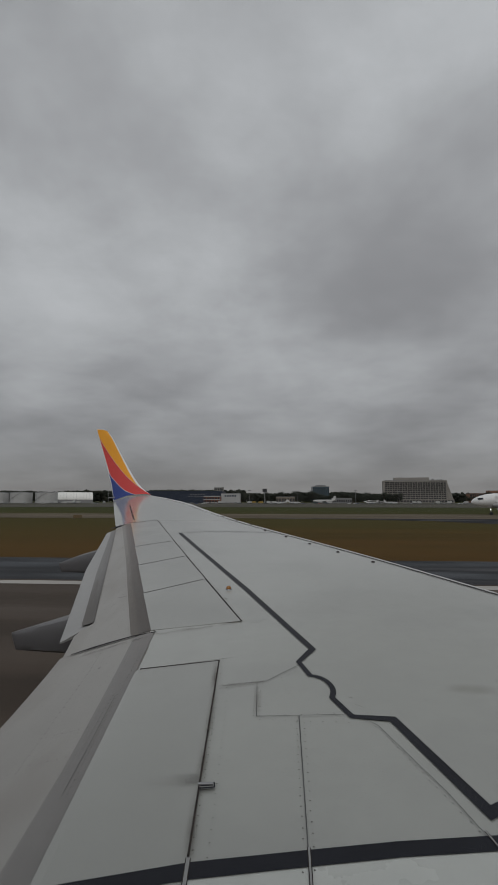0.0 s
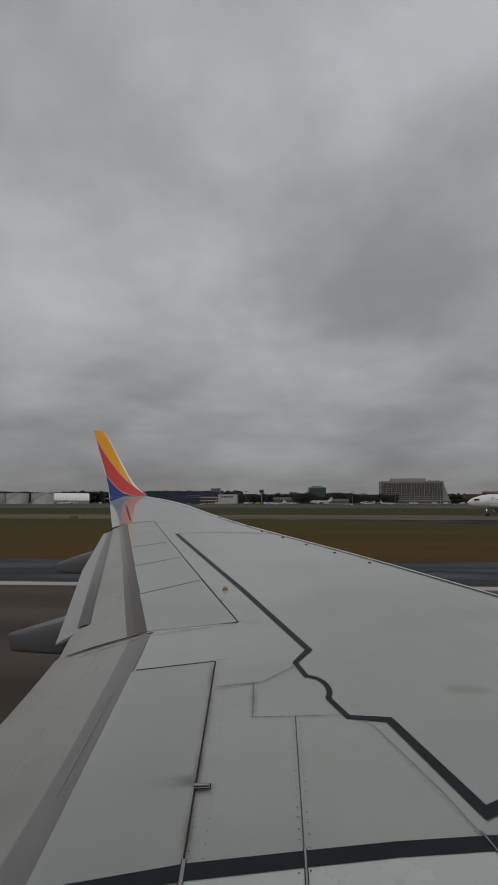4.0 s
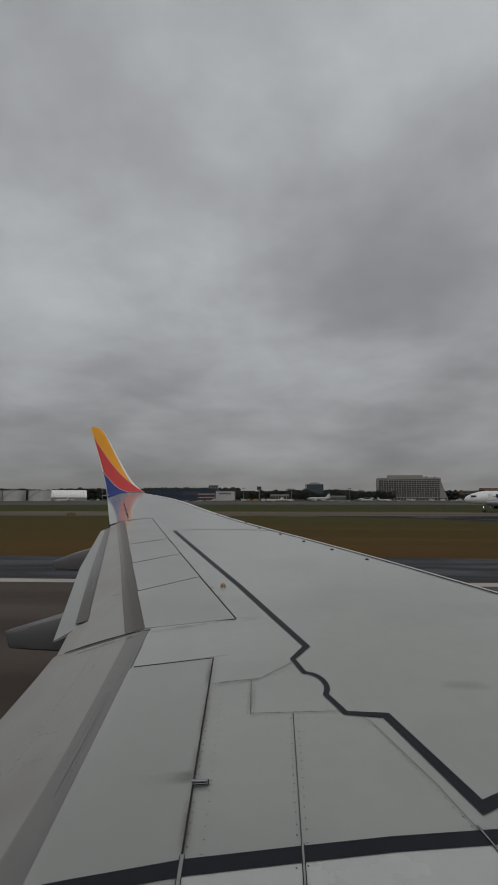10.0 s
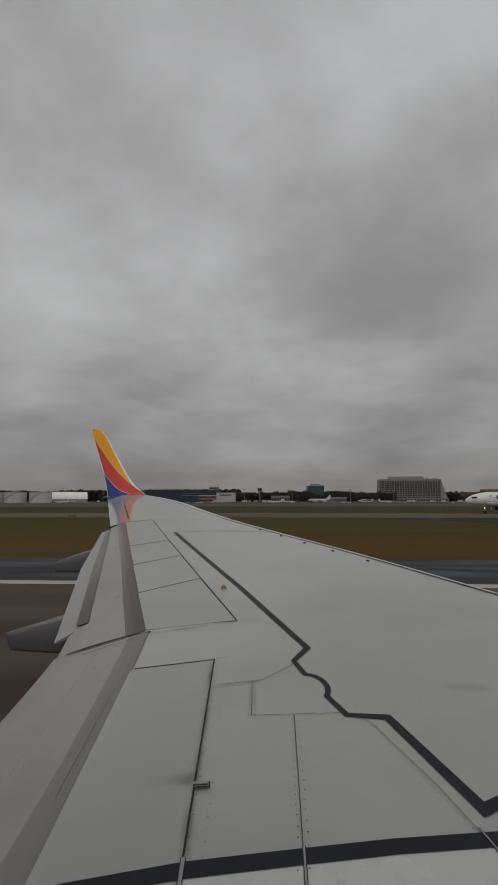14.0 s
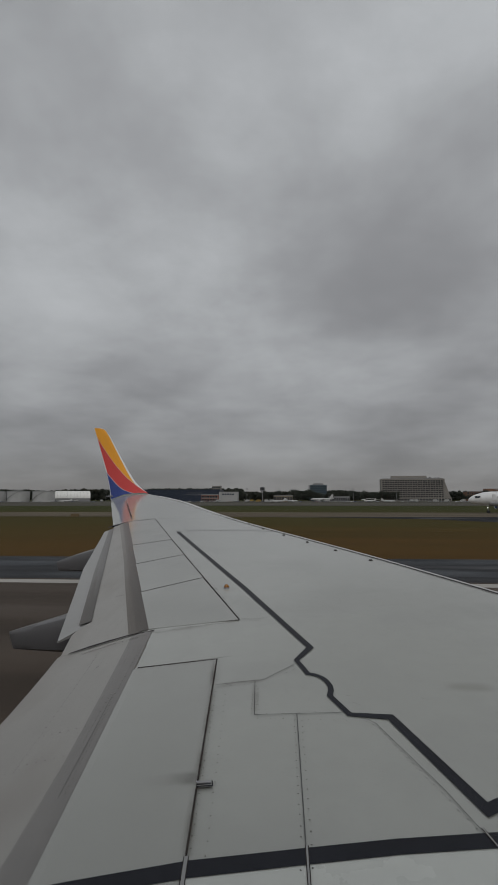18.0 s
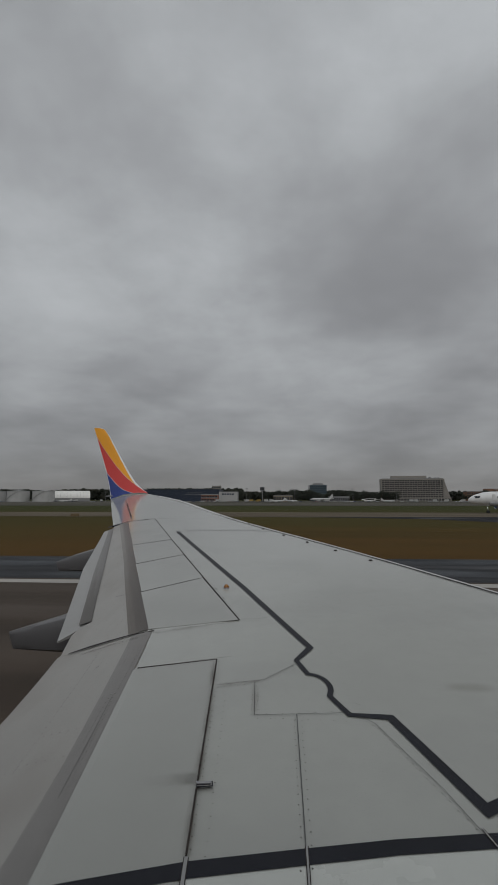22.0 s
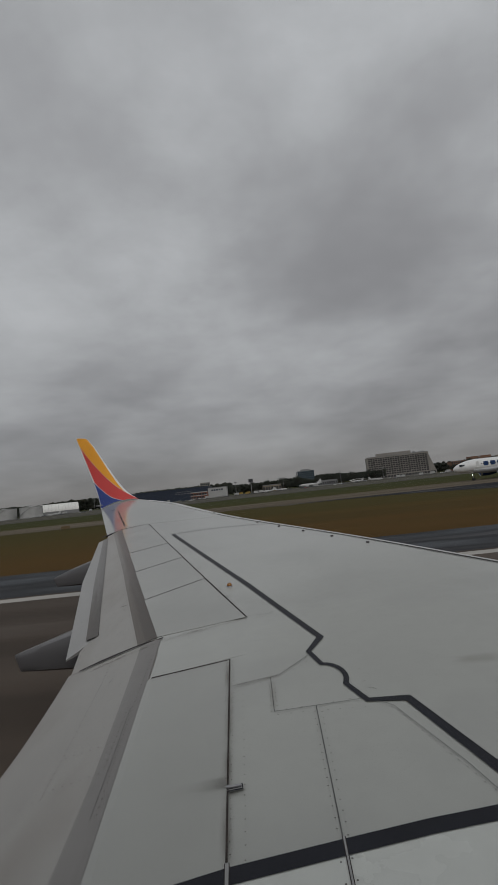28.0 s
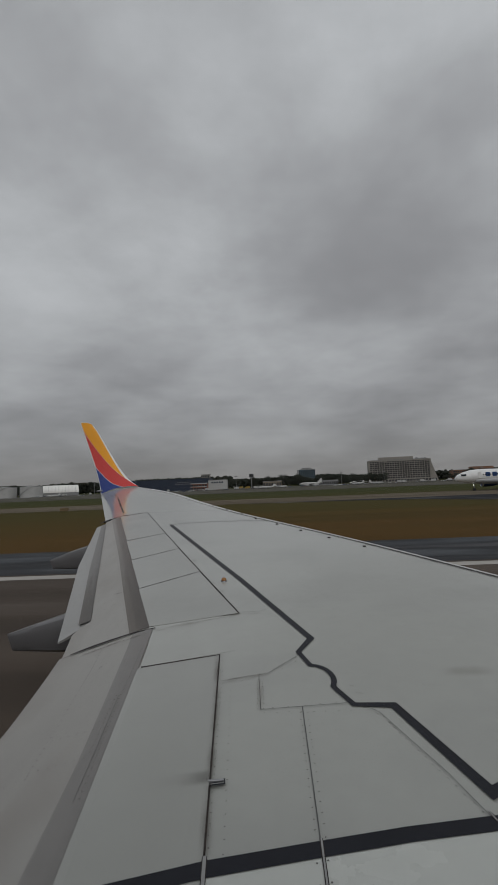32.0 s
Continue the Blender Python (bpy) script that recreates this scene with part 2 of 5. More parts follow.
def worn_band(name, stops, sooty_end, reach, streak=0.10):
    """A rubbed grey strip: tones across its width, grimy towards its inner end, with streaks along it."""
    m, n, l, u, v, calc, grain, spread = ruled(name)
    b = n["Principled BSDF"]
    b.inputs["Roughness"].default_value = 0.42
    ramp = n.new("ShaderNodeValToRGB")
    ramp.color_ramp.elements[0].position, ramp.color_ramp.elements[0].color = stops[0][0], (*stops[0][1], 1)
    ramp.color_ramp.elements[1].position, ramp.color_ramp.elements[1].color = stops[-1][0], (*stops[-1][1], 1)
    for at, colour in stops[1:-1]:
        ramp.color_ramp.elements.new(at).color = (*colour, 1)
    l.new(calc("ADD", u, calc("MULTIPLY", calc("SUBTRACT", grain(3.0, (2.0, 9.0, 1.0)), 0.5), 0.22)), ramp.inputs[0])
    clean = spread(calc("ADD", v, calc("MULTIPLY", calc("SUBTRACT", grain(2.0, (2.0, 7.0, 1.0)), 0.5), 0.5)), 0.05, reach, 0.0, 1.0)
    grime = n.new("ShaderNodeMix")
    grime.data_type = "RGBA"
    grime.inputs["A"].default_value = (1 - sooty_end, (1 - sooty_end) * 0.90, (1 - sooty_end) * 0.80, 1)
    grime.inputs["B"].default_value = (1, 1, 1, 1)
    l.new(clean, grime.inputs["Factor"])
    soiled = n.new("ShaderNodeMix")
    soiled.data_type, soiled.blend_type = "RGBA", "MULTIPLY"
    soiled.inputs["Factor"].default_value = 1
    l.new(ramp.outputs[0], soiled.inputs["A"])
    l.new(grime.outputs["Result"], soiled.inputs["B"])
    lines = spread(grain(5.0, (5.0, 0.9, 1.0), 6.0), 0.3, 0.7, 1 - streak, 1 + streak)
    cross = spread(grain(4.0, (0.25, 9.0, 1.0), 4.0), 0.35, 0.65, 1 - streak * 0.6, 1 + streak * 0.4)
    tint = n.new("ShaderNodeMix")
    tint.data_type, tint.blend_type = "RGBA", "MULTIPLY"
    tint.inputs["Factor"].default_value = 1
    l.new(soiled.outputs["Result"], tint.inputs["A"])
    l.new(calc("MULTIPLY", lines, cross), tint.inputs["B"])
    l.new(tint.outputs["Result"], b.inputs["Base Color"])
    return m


def edge_stain(name, colour, most, patch=6.0):
    """Dirt that has crept out of a joint: strongest in the middle of the strip, patchy along it."""
    m, n, l, u, v, calc, grain, spread = ruled(name)
    b = n["Principled BSDF"]
    b.inputs["Base Color"].default_value, b.inputs["Roughness"].default_value = (*colour, 1), 0.6
    hill = calc("POWER", calc("SUBTRACT", 1.0, calc("ABSOLUTE", calc("SUBTRACT", calc("MULTIPLY", u, 2.0), 1.0)), True), 1.5)
    ends = calc("MULTIPLY", calc("MULTIPLY", v, calc("SUBTRACT", 1.0, v)), 10.0, True)
    l.new(calc("MULTIPLY", calc("MULTIPLY", hill, ends), calc("MULTIPLY", spread(grain(patch, (1.0, 1.0, 1.0), 5.0, "Object"), 0.32, 0.68, 0.15, 1.0), most)), b.inputs["Alpha"])
    return m


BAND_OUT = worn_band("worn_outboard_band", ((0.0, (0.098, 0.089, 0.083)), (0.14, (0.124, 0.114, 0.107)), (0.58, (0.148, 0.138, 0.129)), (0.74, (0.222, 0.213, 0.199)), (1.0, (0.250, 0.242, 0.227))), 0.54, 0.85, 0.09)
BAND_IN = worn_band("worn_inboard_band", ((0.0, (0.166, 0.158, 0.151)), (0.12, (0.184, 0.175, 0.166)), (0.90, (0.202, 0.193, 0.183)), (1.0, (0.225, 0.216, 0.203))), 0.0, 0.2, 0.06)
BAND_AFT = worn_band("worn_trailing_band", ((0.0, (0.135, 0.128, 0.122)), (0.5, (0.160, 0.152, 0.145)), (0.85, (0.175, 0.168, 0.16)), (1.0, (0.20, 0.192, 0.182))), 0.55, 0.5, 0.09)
BROWN_STAIN = edge_stain("brown_joint_stain", (0.085, 0.062, 0.047), 0.42)
PALE_STAIN = edge_stain("pale_rust_stain", (0.16, 0.12, 0.09), 0.30, 12.0)
SOOT = smear("soot_stain", (0.075, 0.062, 0.055), 0.55)
FAINT = smear("faint_stain", (0.20, 0.178, 0.12), 0.34, even=True)
GLASS = material("dark_window_glass", (0.03, 0.04, 0.05), 0.1, vary=0.1, scale=1.0)


# ---- building helpers ----
def thing(name, label, category, group="", kind="", at=(0, 0, 0), turn=0.0):
    ob = new(name)
    ob.matrix_basis = pose(*at, 0, 0, turn)
    return tagged(ob, label, category, group, kind)


def part(name, bm, mat, parent=None, label="", smooth=False):
    """One mesh object from a bmesh, under its thing or part."""
    me = bpy.data.meshes.new(name)
    bmesh.ops.recalc_face_normals(bm, faces=bm.faces)
    for e in bm.edges:
        e.smooth = e.calc_face_angle(0) < 0.6
    bm.to_mesh(me)
    bm.free()
    for f in me.polygons:
        f.use_smooth = smooth
    me.materials.append(mat)
    ob = new(name, me)
    if parent:
        ob.parent = parent
    return tagged(ob, label)


def again(name, ob, m, parent):
    """The same piece once more, on the same mesh."""
    o = new(name, ob.data)
    o.parent = parent
    o.matrix_basis = m
    return o


def box(bm, x0, x1, y0, y1, z0, z1, bevel=0.0):
    r = bmesh.ops.create_cube(bm, size=1, matrix=Matrix.Translation(((x0 + x1) / 2, (y0 + y1) / 2, (z0 + z1) / 2)) @ Matrix.Diagonal((x1 - x0, y1 - y0, z1 - z0, 1)))
    if bevel:
        bmesh.ops.bevel(bm, geom=list({e for v in r["verts"] for e in v.link_edges}), offset=bevel, segments=2, affect="EDGES", profile=0.5)
    return bm


def boxed(*a, **k):
    return box(bmesh.new(), *a, **k)


def tube(bm, a, b, r0, r1=None, n=10):
    """A closed round bar from a to b."""
    a, b = Vector(a), Vector(b)
    q = (b - a).to_track_quat("Z", "Y").to_matrix().to_4x4()
    bmesh.ops.create_cone(bm, cap_ends=True, segments=n, radius1=r0, radius2=r0 if r1 is None else r1, depth=(b - a).length, matrix=Matrix.Translation((a + b) / 2) @ q)
    return bm


def loft(rings, close=True, caps=True):
    """A skin over rings of equally many points."""
    bm = bmesh.new()
    rows = [[bm.verts.new(p) for p in r] for r in rings]
    n = len(rows[0])
    for a, b in zip(rows, rows[1:]):
        for i in range(n if close else n - 1):
            j = (i + 1) % n
            bm.faces.new((a[i], a[j], b[j], b[i]))
    if caps and close:
        bm.faces.new(rows[0])
        bm.faces.new(rows[-1])
    return bm


def curve_at(knots, v):
    """A smooth line through knots (v, value)."""
    xs, ys = [k[0] for k in knots], [k[1] for k in knots]
    i = max(0, min(len(xs) - 2, sum(1 for x in xs[1:-1] if v >= x)))
    slope = [(ys[min(k + 1, len(xs) - 1)] - ys[max(k - 1, 0)]) / (xs[min(k + 1, len(xs) - 1)] - xs[max(k - 1, 0)]) for k in range(len(xs))]
    h = xs[i + 1] - xs[i]
    t = (v - xs[i]) / h
    return ((2 * t ** 3 - 3 * t * t + 1) * ys[i] + (t ** 3 - 2 * t * t + t) * h * slope[i] + (3 * t * t - 2 * t ** 3) * ys[i + 1] + (t ** 3 - t * t) * h * slope[i + 1])


# ---- the wing's form: plan lines and the height of its upper skin ----
def crest(y):
    return 2.48 + 0.07 * y + 0.0011 * y * y + 0.0038 * max(0.0, y - 10.5) ** 2


def hinge(y):
    return -0.33 if y < 3.85 else -0.33 - 0.374 * (y - 3.85)


def spoiler_end(y):
    return -0.75 if y < 1.5 else (-0.75 - 0.105 * (y - 1.5) if y < 3.6 else -0.97 - 0.35 * (y - 3.6))


def leading(y):
    bow = 0.135 * math.exp(-((y - 6.6) / 2.3) ** 2)
    return (2.17 - 0.563 * (y - 4.69) if y < 9.54 else -0.56 - 0.53 * (y - 9.54)) + bow - 0.115 * max(0.0, y - 12.85) ** 2


def trailing(y):
    return -3.55 - 0.375 * (y - 10.06)


def nose_reach(y):
    return 0.34 - 0.015 * y


def skin(x, y):
    """Height of the upper surface."""
    z = crest(y) - 0.10 * max(0.0, hinge(y) - x) - 0.20 * max(0.0, spoiler_end(y) - x)
    n = nose_reach(y)
    d = min(n, max(0.0, leading(y) - x))
    return z - 0.45 * n * (1 - math.sqrt(max(0.0, 1 - ((n - d) / n) ** 2)))


def under(x, y, back):
    """Height of the lower surface."""
    lead = leading(y)
    u = max(0.0, (lead - x) / (lead - back))
    deep = 0.72 - 0.037 * y
    shape = math.sqrt(min(1.0, u / 0.16)) if u < 0.16 else 1 - 0.8 * ((u - 0.16) / 0.84) ** 1.6
    return crest(y) - 0.45 * nose_reach(y) - deep * shape * 0.8


def draped(corners, up=0.004, nx=6, ny=6, deep=0.0):
    """A sheet on the wing's skin between four plan corners (aft-in, fore-in, fore-out, aft-out); deep gives it thickness."""
    bm = bmesh.new()
    a, b, c, d = [Vector(p) for p in corners]
    grid = []
    for j in range(ny + 1):
        t = j / ny
        row = []
        for i in range(nx + 1):
            s = i / nx
            p = (a * (1 - s) + b * s) * (1 - t) + (d * (1 - s) + c * s) * t
            row.append(bm.verts.new((p.x, p.y, skin(p.x, p.y) + up)))
        grid.append(row)
    for r, q in zip(grid, grid[1:]):
        for i in range(nx):
            bm.faces.new((r[i], r[i + 1], q[i + 1], q[i]))
    if deep:
        rim = grid[0] + [r[-1] for r in grid[1:]] + grid[-1][-2::-1] + [r[0] for r in grid[-2:0:-1]]
        foot = [bm.verts.new(v.co - Vector((0, 0, deep))) for v in rim]
        for k in range(len(rim)):
            q = (k + 1) % len(rim)
            bm.faces.new((rim[k], rim[q], foot[q], foot[k]))
    return bm


def ribbon(points, widths, up=0.004, step=0.12):
    """A painted or sealed line on the skin: mitred along plan points, with its width at each."""
    pts = [Vector(p) for p in points]
    if isinstance(widths, (int, float)):
        widths = [widths] * len(pts)
    sides = []
    for i, p in enumerate(pts):
        t0 = (p - pts[i - 1]).normalized() if i else None
        t1 = (pts[i + 1] - p).normalized() if i < len(pts) - 1 else None
        t = ((t0 or t1) + (t1 or t0)).normalized()
        nrm = Vector((-t.y, t.x))
        ref = t1 or t0
        k = 1 / max(0.45, abs(nrm.dot(Vector((-ref.y, ref.x)))))
        sides.append((p + nrm * widths[i] / 2 * k, p - nrm * widths[i] / 2 * k))
    bm = bmesh.new()
    uv = bm.loops.layers.uv.new("strip")
    last = None
    total = len(sides) - 1
    for leg, ((a0, b0), (a1, b1)) in enumerate(zip(sides, sides[1:])):
        n = max(1, int((a1 - a0).length / step))
        for i in range(n + 1):
            if last and i == 0:
                continue
            s = i / n
            a, b = a0.lerp(a1, s), b0.lerp(b1, s)
            row = (bm.verts.new((a.x, a.y, skin(a.x, a.y) + up)), bm.verts.new((b.x, b.y, skin(b.x, b.y) + up)), (leg + s) / total)
            if last:
                f = bm.faces.new((last[0], last[1], row[1], row[0]))
                for loop, c in zip(f.loops, ((0, last[2]), (1, last[2]), (1, row[2]), (0, row[2]))):
                    loop[uv].uv = c
            last = row
    return bm


def wing_body(y0, y1, back, steps):
    rings = []
    for j in range(steps + 1):
        y = y0 + (y1 - y0) * j / steps
        lead, aft = leading(y), back(y)
        ring = []
        for i in range(29):
            s = 1 - i / 28
            x = aft + (lead - aft) * (1 - s ** 2.2)
            ring.append((x, y, skin(x, y)))
        for i in range(1, 16):
            x = lead - (lead - aft) * (i / 16) ** 1.6
            ring.append((x, y, min(under(x, y, aft), skin(x, y) - 0.004)))
        rings.append(ring)
    return loft(rings)


# ---- the airliner that the view is taken from ----
airliner = thing("airliner", "white airliner on the runway with a red, yellow and blue winglet", "airplane")
wing = part("wing", wing_body(-0.12, 10.06, spoiler_end, 40), WING, airliner, "pale grey painted wing with dark outlines", True)
part("wing_tip_section", wing_body(10.075, 15.25, trailing, 24), WING, wing, "", True)

# spoilers: four outboard, one large inboard, over a dark bay
SPLITS = [(3.82, 3.86), (4.87, 5.19), (6.13, 6.41), (7.41, 7.58), (10.0, 10.04)]


def aft_at(y):
    return (spoiler_end(y) + 0.004, y)


def fore_at(y):
    return (hinge(y), y)


bay = draped(((spoiler_end(3.83) + 0.004, 3.826), (hinge(3.866), 3.866), fore_at(10.05), aft_at(10.0)), 0.002, 6, 30)
part("spoiler_bay", bay, SEAM, wing, "dark gap round the spoilers")
for (a0, f0), (a1, f1) in zip(SPLITS, SPLITS[1:]):
    g = 0.008
    part("spoiler", draped(((spoiler_end(a0) + 0.004, a0 + g), (hinge(f0) - 0.011, f0 + g), (hinge(f1) - 0.011, f1 - g), (spoiler_end(a1) + 0.004, a1 - g)), 0.005, 6, 10, 0.003), PANEL, wing)
part("ground_spoiler_bay", draped(((-0.912, 3.112), (-0.411, 3.146), (-0.231, 0.6), (-0.50, 0.6)), 0.002, 6, 14), SEAM, wing, "dark gap round the ground spoiler")
part("ground_spoiler", draped(((-0.928, 3.073), (-0.4165, 3.114), (-0.2365, 0.6), (-0.675, 0.6)), 0.009, 14, 24, 0.006), PANEL, wing)


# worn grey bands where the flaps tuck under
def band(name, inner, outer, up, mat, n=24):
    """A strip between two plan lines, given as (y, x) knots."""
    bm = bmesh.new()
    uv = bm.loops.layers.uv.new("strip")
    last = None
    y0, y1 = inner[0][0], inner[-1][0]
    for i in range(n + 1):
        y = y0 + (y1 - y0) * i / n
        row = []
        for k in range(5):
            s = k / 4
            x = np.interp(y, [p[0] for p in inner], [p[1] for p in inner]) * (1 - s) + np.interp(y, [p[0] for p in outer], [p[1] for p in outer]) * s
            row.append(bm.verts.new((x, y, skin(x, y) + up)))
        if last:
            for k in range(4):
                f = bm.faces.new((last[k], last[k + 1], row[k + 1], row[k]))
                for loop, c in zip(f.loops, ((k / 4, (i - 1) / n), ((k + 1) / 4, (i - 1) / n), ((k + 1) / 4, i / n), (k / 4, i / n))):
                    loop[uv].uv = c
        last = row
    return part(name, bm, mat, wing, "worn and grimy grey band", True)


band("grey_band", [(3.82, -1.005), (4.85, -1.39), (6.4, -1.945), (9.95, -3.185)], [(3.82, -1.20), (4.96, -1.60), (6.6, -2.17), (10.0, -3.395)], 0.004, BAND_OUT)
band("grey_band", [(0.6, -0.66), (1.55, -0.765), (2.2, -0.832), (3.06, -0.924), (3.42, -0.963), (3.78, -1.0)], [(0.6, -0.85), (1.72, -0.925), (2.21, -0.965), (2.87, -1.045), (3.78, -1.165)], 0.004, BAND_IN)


# flaps: slabs that carry on behind the spoilers, drooped
def flap(name, label, front, back, y0, y1, low=0.0, n=24, mat=FLAP, slant=0.0, thick=0.12):
    """front and back: (y, x) knots of the slab's plan edges."""
    rings = []
    for j in range(n + 1):
        y = y0 + (y1 - y0) * j / n
        xf = np.interp(y, [p[0] for p in front], [p[1] for p in front])
        xb = np.interp(y, [p[0] for p in back], [p[1] for p in back])
        ring = []
        for i in range(9):
            x = xb + (xf - xb) * i / 8
            q = y - slant * (1 - i / 8) * (1 - j / n)
            ring.append((x, q, skin(x, q) - low))
        for i in range(9):
            s = i / 8
            x = xf + (xb - xf) * s
            q = y - slant * s * (1 - j / n)
            ring.append((x, q, skin(x, q) - low - 0.012 - thick * (1 - s) ** 0.7))
        rings.append(ring)
    return part(name, loft(rings), mat, wing, label, True)


flap("inboard_flap", "pale inboard wing flap", [(0.4, -0.74), (1.5, -0.76), (3.78, -0.98)], [(0.4, -1.50), (2.86, -1.63), (3.27, -1.68), (3.78, -1.75)], 0.4, 3.797, 0.0)
flap("outboard_flap", "pale outboard wing flap", [(3.8, -0.97), (10.0, -3.2)], [(3.8, -1.73), (4.28, -1.84), (4.40, -1.725), (6.33, -2.35), (9.7, -3.43), (10.0, -3.5)], 3.801, 10.0, 0.0, 60)
flap("aft_flap", "paler slat of flap along the trailing edge", [(4.42, -1.735), (6.4, -2.40), (9.75, -3.45)], [(4.42, -1.945), (6.98, -2.84), (9.75, -3.62)], 4.42, 9.75, 0.012, 60, AFT, 0.22, 0.03)
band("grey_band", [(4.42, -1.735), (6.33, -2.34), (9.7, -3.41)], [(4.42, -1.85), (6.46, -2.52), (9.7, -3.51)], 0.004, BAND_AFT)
part("flap_gap", ribbon([(-0.985, 3.775), (-1.18, 3.800), (-1.36, 3.808), (-1.50, 3.804), (-1.66, 3.790)], [0.020, 0.022, 0.030, 0.034, 0.016], 0.009), SEAM, wing, "dark gap between the flaps")

gap = draped(((-3.56, 9.985), (-3.41, 9.965), (-3.40, 10.03), (-3.55, 10.05)), 0.014, 4, 2, 0.02)
part("flap_gap", gap, STRIPE, wing, "dark slot at the flap's outer end")

# charcoal outlines that mark where to walk
NOTCH = [(0.143, 2.932), (0.172, 2.926), (0.200, 2.908), (0.226, 2.878), (0.245, 2.835), (0.256, 2.785), (0.256, 2.735), (0.243, 2.676)]
STEPPED = [(-1.80, 8.36), (-0.378, 4.82), (0.180, 3.33), (0.083, 3.12)] + NOTCH + [(0.320, 2.494), (0.512, 2.480), (0.712, 1.875), (0.87, 1.965)]
WIDE = [0.060, 0.053, 0.045, 0.032] + [0.030] * 8 + [0.032, 0.046, 0.052, 0.050]
part("walk_line", ribbon(STEPPED, WIDE, 0.005), STRIPE, wing, "charcoal stepped line painted on the wing")
part("walk_line", ribbon([(-1.0, 1.445), (-0.76, 1.485), (-0.51, 1.52), (-0.29, 1.556), (0.07, 1.626), (0.36, 1.680), (0.70, 1.728), (1.2, 1.795)], 0.062, 0.014), STRIPE, wing, "charcoal line painted along the wing root")

part("root_panel", draped(((-0.283, 0.3), (2.4, 0.3), (1.2, 1.79), (-0.29, 1.56)), 0.0115, 16, 8), ROOT, wing, "paler root panel inside the painted line")

# joints between skin panels
for name, pts, w, mat in (
        ("panel_joint", [(-0.371, 2.772), (-0.108, 2.841), (0.075, 3.065)], 0.0036, THIN),
        ("panel_joint", [(-0.158, 2.83), (-0.141, 2.463), (0.29, 2.508)], 0.0036, THIN),
        ("panel_joint", [(0.065, 2.485), (0.067, 1.94), (0.07, 0.6)], 0.0042, THIN),
        ("panel_joint", [(0.36, 2.475), (0.40, 2.45), (0.432, 2.415), (0.452, 2.357), (0.594, 1.978), (0.652, 1.772), (0.70, 1.55)], 0.0028, THIN),
        ("panel_joint", [(-1.84, 8.41), (-1.4, 8.53), (-0.95, 8.57), (-0.5, 8.52), (-0.12, 8.42)], 0.02, THIN),
        ("band_joint", [(-0.955, 2.79), (-0.905, 2.30), (-0.872, 1.95)], 0.0022, THIN),
        ("panel_joint", [(-0.324, 3.885), (-0.195, 3.885), (-0.126, 3.925)], 0.003, THIN),
        *(("spoiler_joint", [(spoiler_end(a) + 0.004, a), (hinge(f) - 0.01, f)], 0.005 + 0.0012 * a, SEAM) for a, f in SPLITS[1:]),
        ("hinge_joint", [(hinge(10.05) - 0.005, 10.05), (-0.335, 3.86)], 0.0105, SEAM),
        ("aileron_joint", [(-3.66, 10.05), (-3.46, 10.08), (-3.44, 10.085), (-3.1, 10.085), (-2.69, 10.085)], [0.16, 0.13, 0.03, 0.022, 0.020], SEAM),
        ("aileron_joint", [(-4.32, 13.3), (-3.30, 10.5)], 0.03, THIN),
        ("aileron_joint", [(-4.9, 13.9), (-4.55, 13.9)], 0.03, THIN),
        ("slat_joint", [(leading(y) - 0.268 + 0.006 * max(0.0, y - 4), y) for y in np.linspace(1.5, 10.4, 30)], [0.024 - 0.0016 * max(0.0, y - 3.5) for y in np.linspace(1.5, 10.4, 30)], SEAM)):
    part(name, ribbon(pts, w, 0.0068 if name == "spoiler_joint" else 0.0055), mat, wing)
for y in (10.75, 11.6, 12.5):
    x = -3.30 - (y - 10.5) * 0.364
    part("tab_hinge", ribbon([(x, y), (x - 0.18, y + 0.5)], 0.024, 0.009), SEAM, wing)

for pts, w in (([(-0.302, 1.60), (-0.252, 0.9)], 0.011), ([(0.07, 1.665), (0.07, 0.9)], 0.006), ([(0.652, 1.772), (0.69, 1.60), (0.74, 1.39)], 0.0045)):
    part("strip_gap", ribbon(pts, w + 0.006, 0.0155), SEAM, wing, "dark gap beside the joint strip")
    part("metal_strip", ribbon(pts, w, 0.0165), DULL, wing, "dull metal joint strip")
for y, reach in ((4.466, 0.05), (4.76, 0.05), (5.70, 0.10), (5.98, 0.05), (6.90, 0.055), (7.16, 0.05), (8.08, 0.06)):
    part("hinge_mark", ribbon([(hinge(y) + 0.012, y), (hinge(y) + 0.012 + reach * 0.6, y + 0.008)], 0.010, 0.004), STRIPE, wing)

# the lip along the leading edge: bare metal's bright reflection is put into pale paint
lip = []
for j in range(41):
    y = 1.0 + (14.6 - 1.0) * j / 40
    lead = leading(y)
    lip.append([(lead - d, y, skin(lead - d, y) + 0.004) for d in (0.225, 0.17, 0.12, 0.05, 0.02, 0.005, 0.0)] + [(lead - 0.004, y, skin(lead, y) - 0.04)])
part("leading_edge_lip", loft(lip, close=False, caps=False), LIP, wing, "leading edge lip with its metal brightness painted pale", True)

# little tabs in a row behind the leading edge
for x, y in ((-1.34, 10.67), (-0.98, 10.05), (-0.63, 9.40), (-0.34, 8.72), (0.03, 8.05), (0.38, 7.40), (0.73, 6.77), (1.09, 6.14)):
    bm = bmesh.new()
    z = skin(x, y)
    tube(bm, (x, y, z - 0.004), (x, y, z + 0.013), 0.028, 0.017, 10)
    part("edge_tab", bm, SEAM, wing)

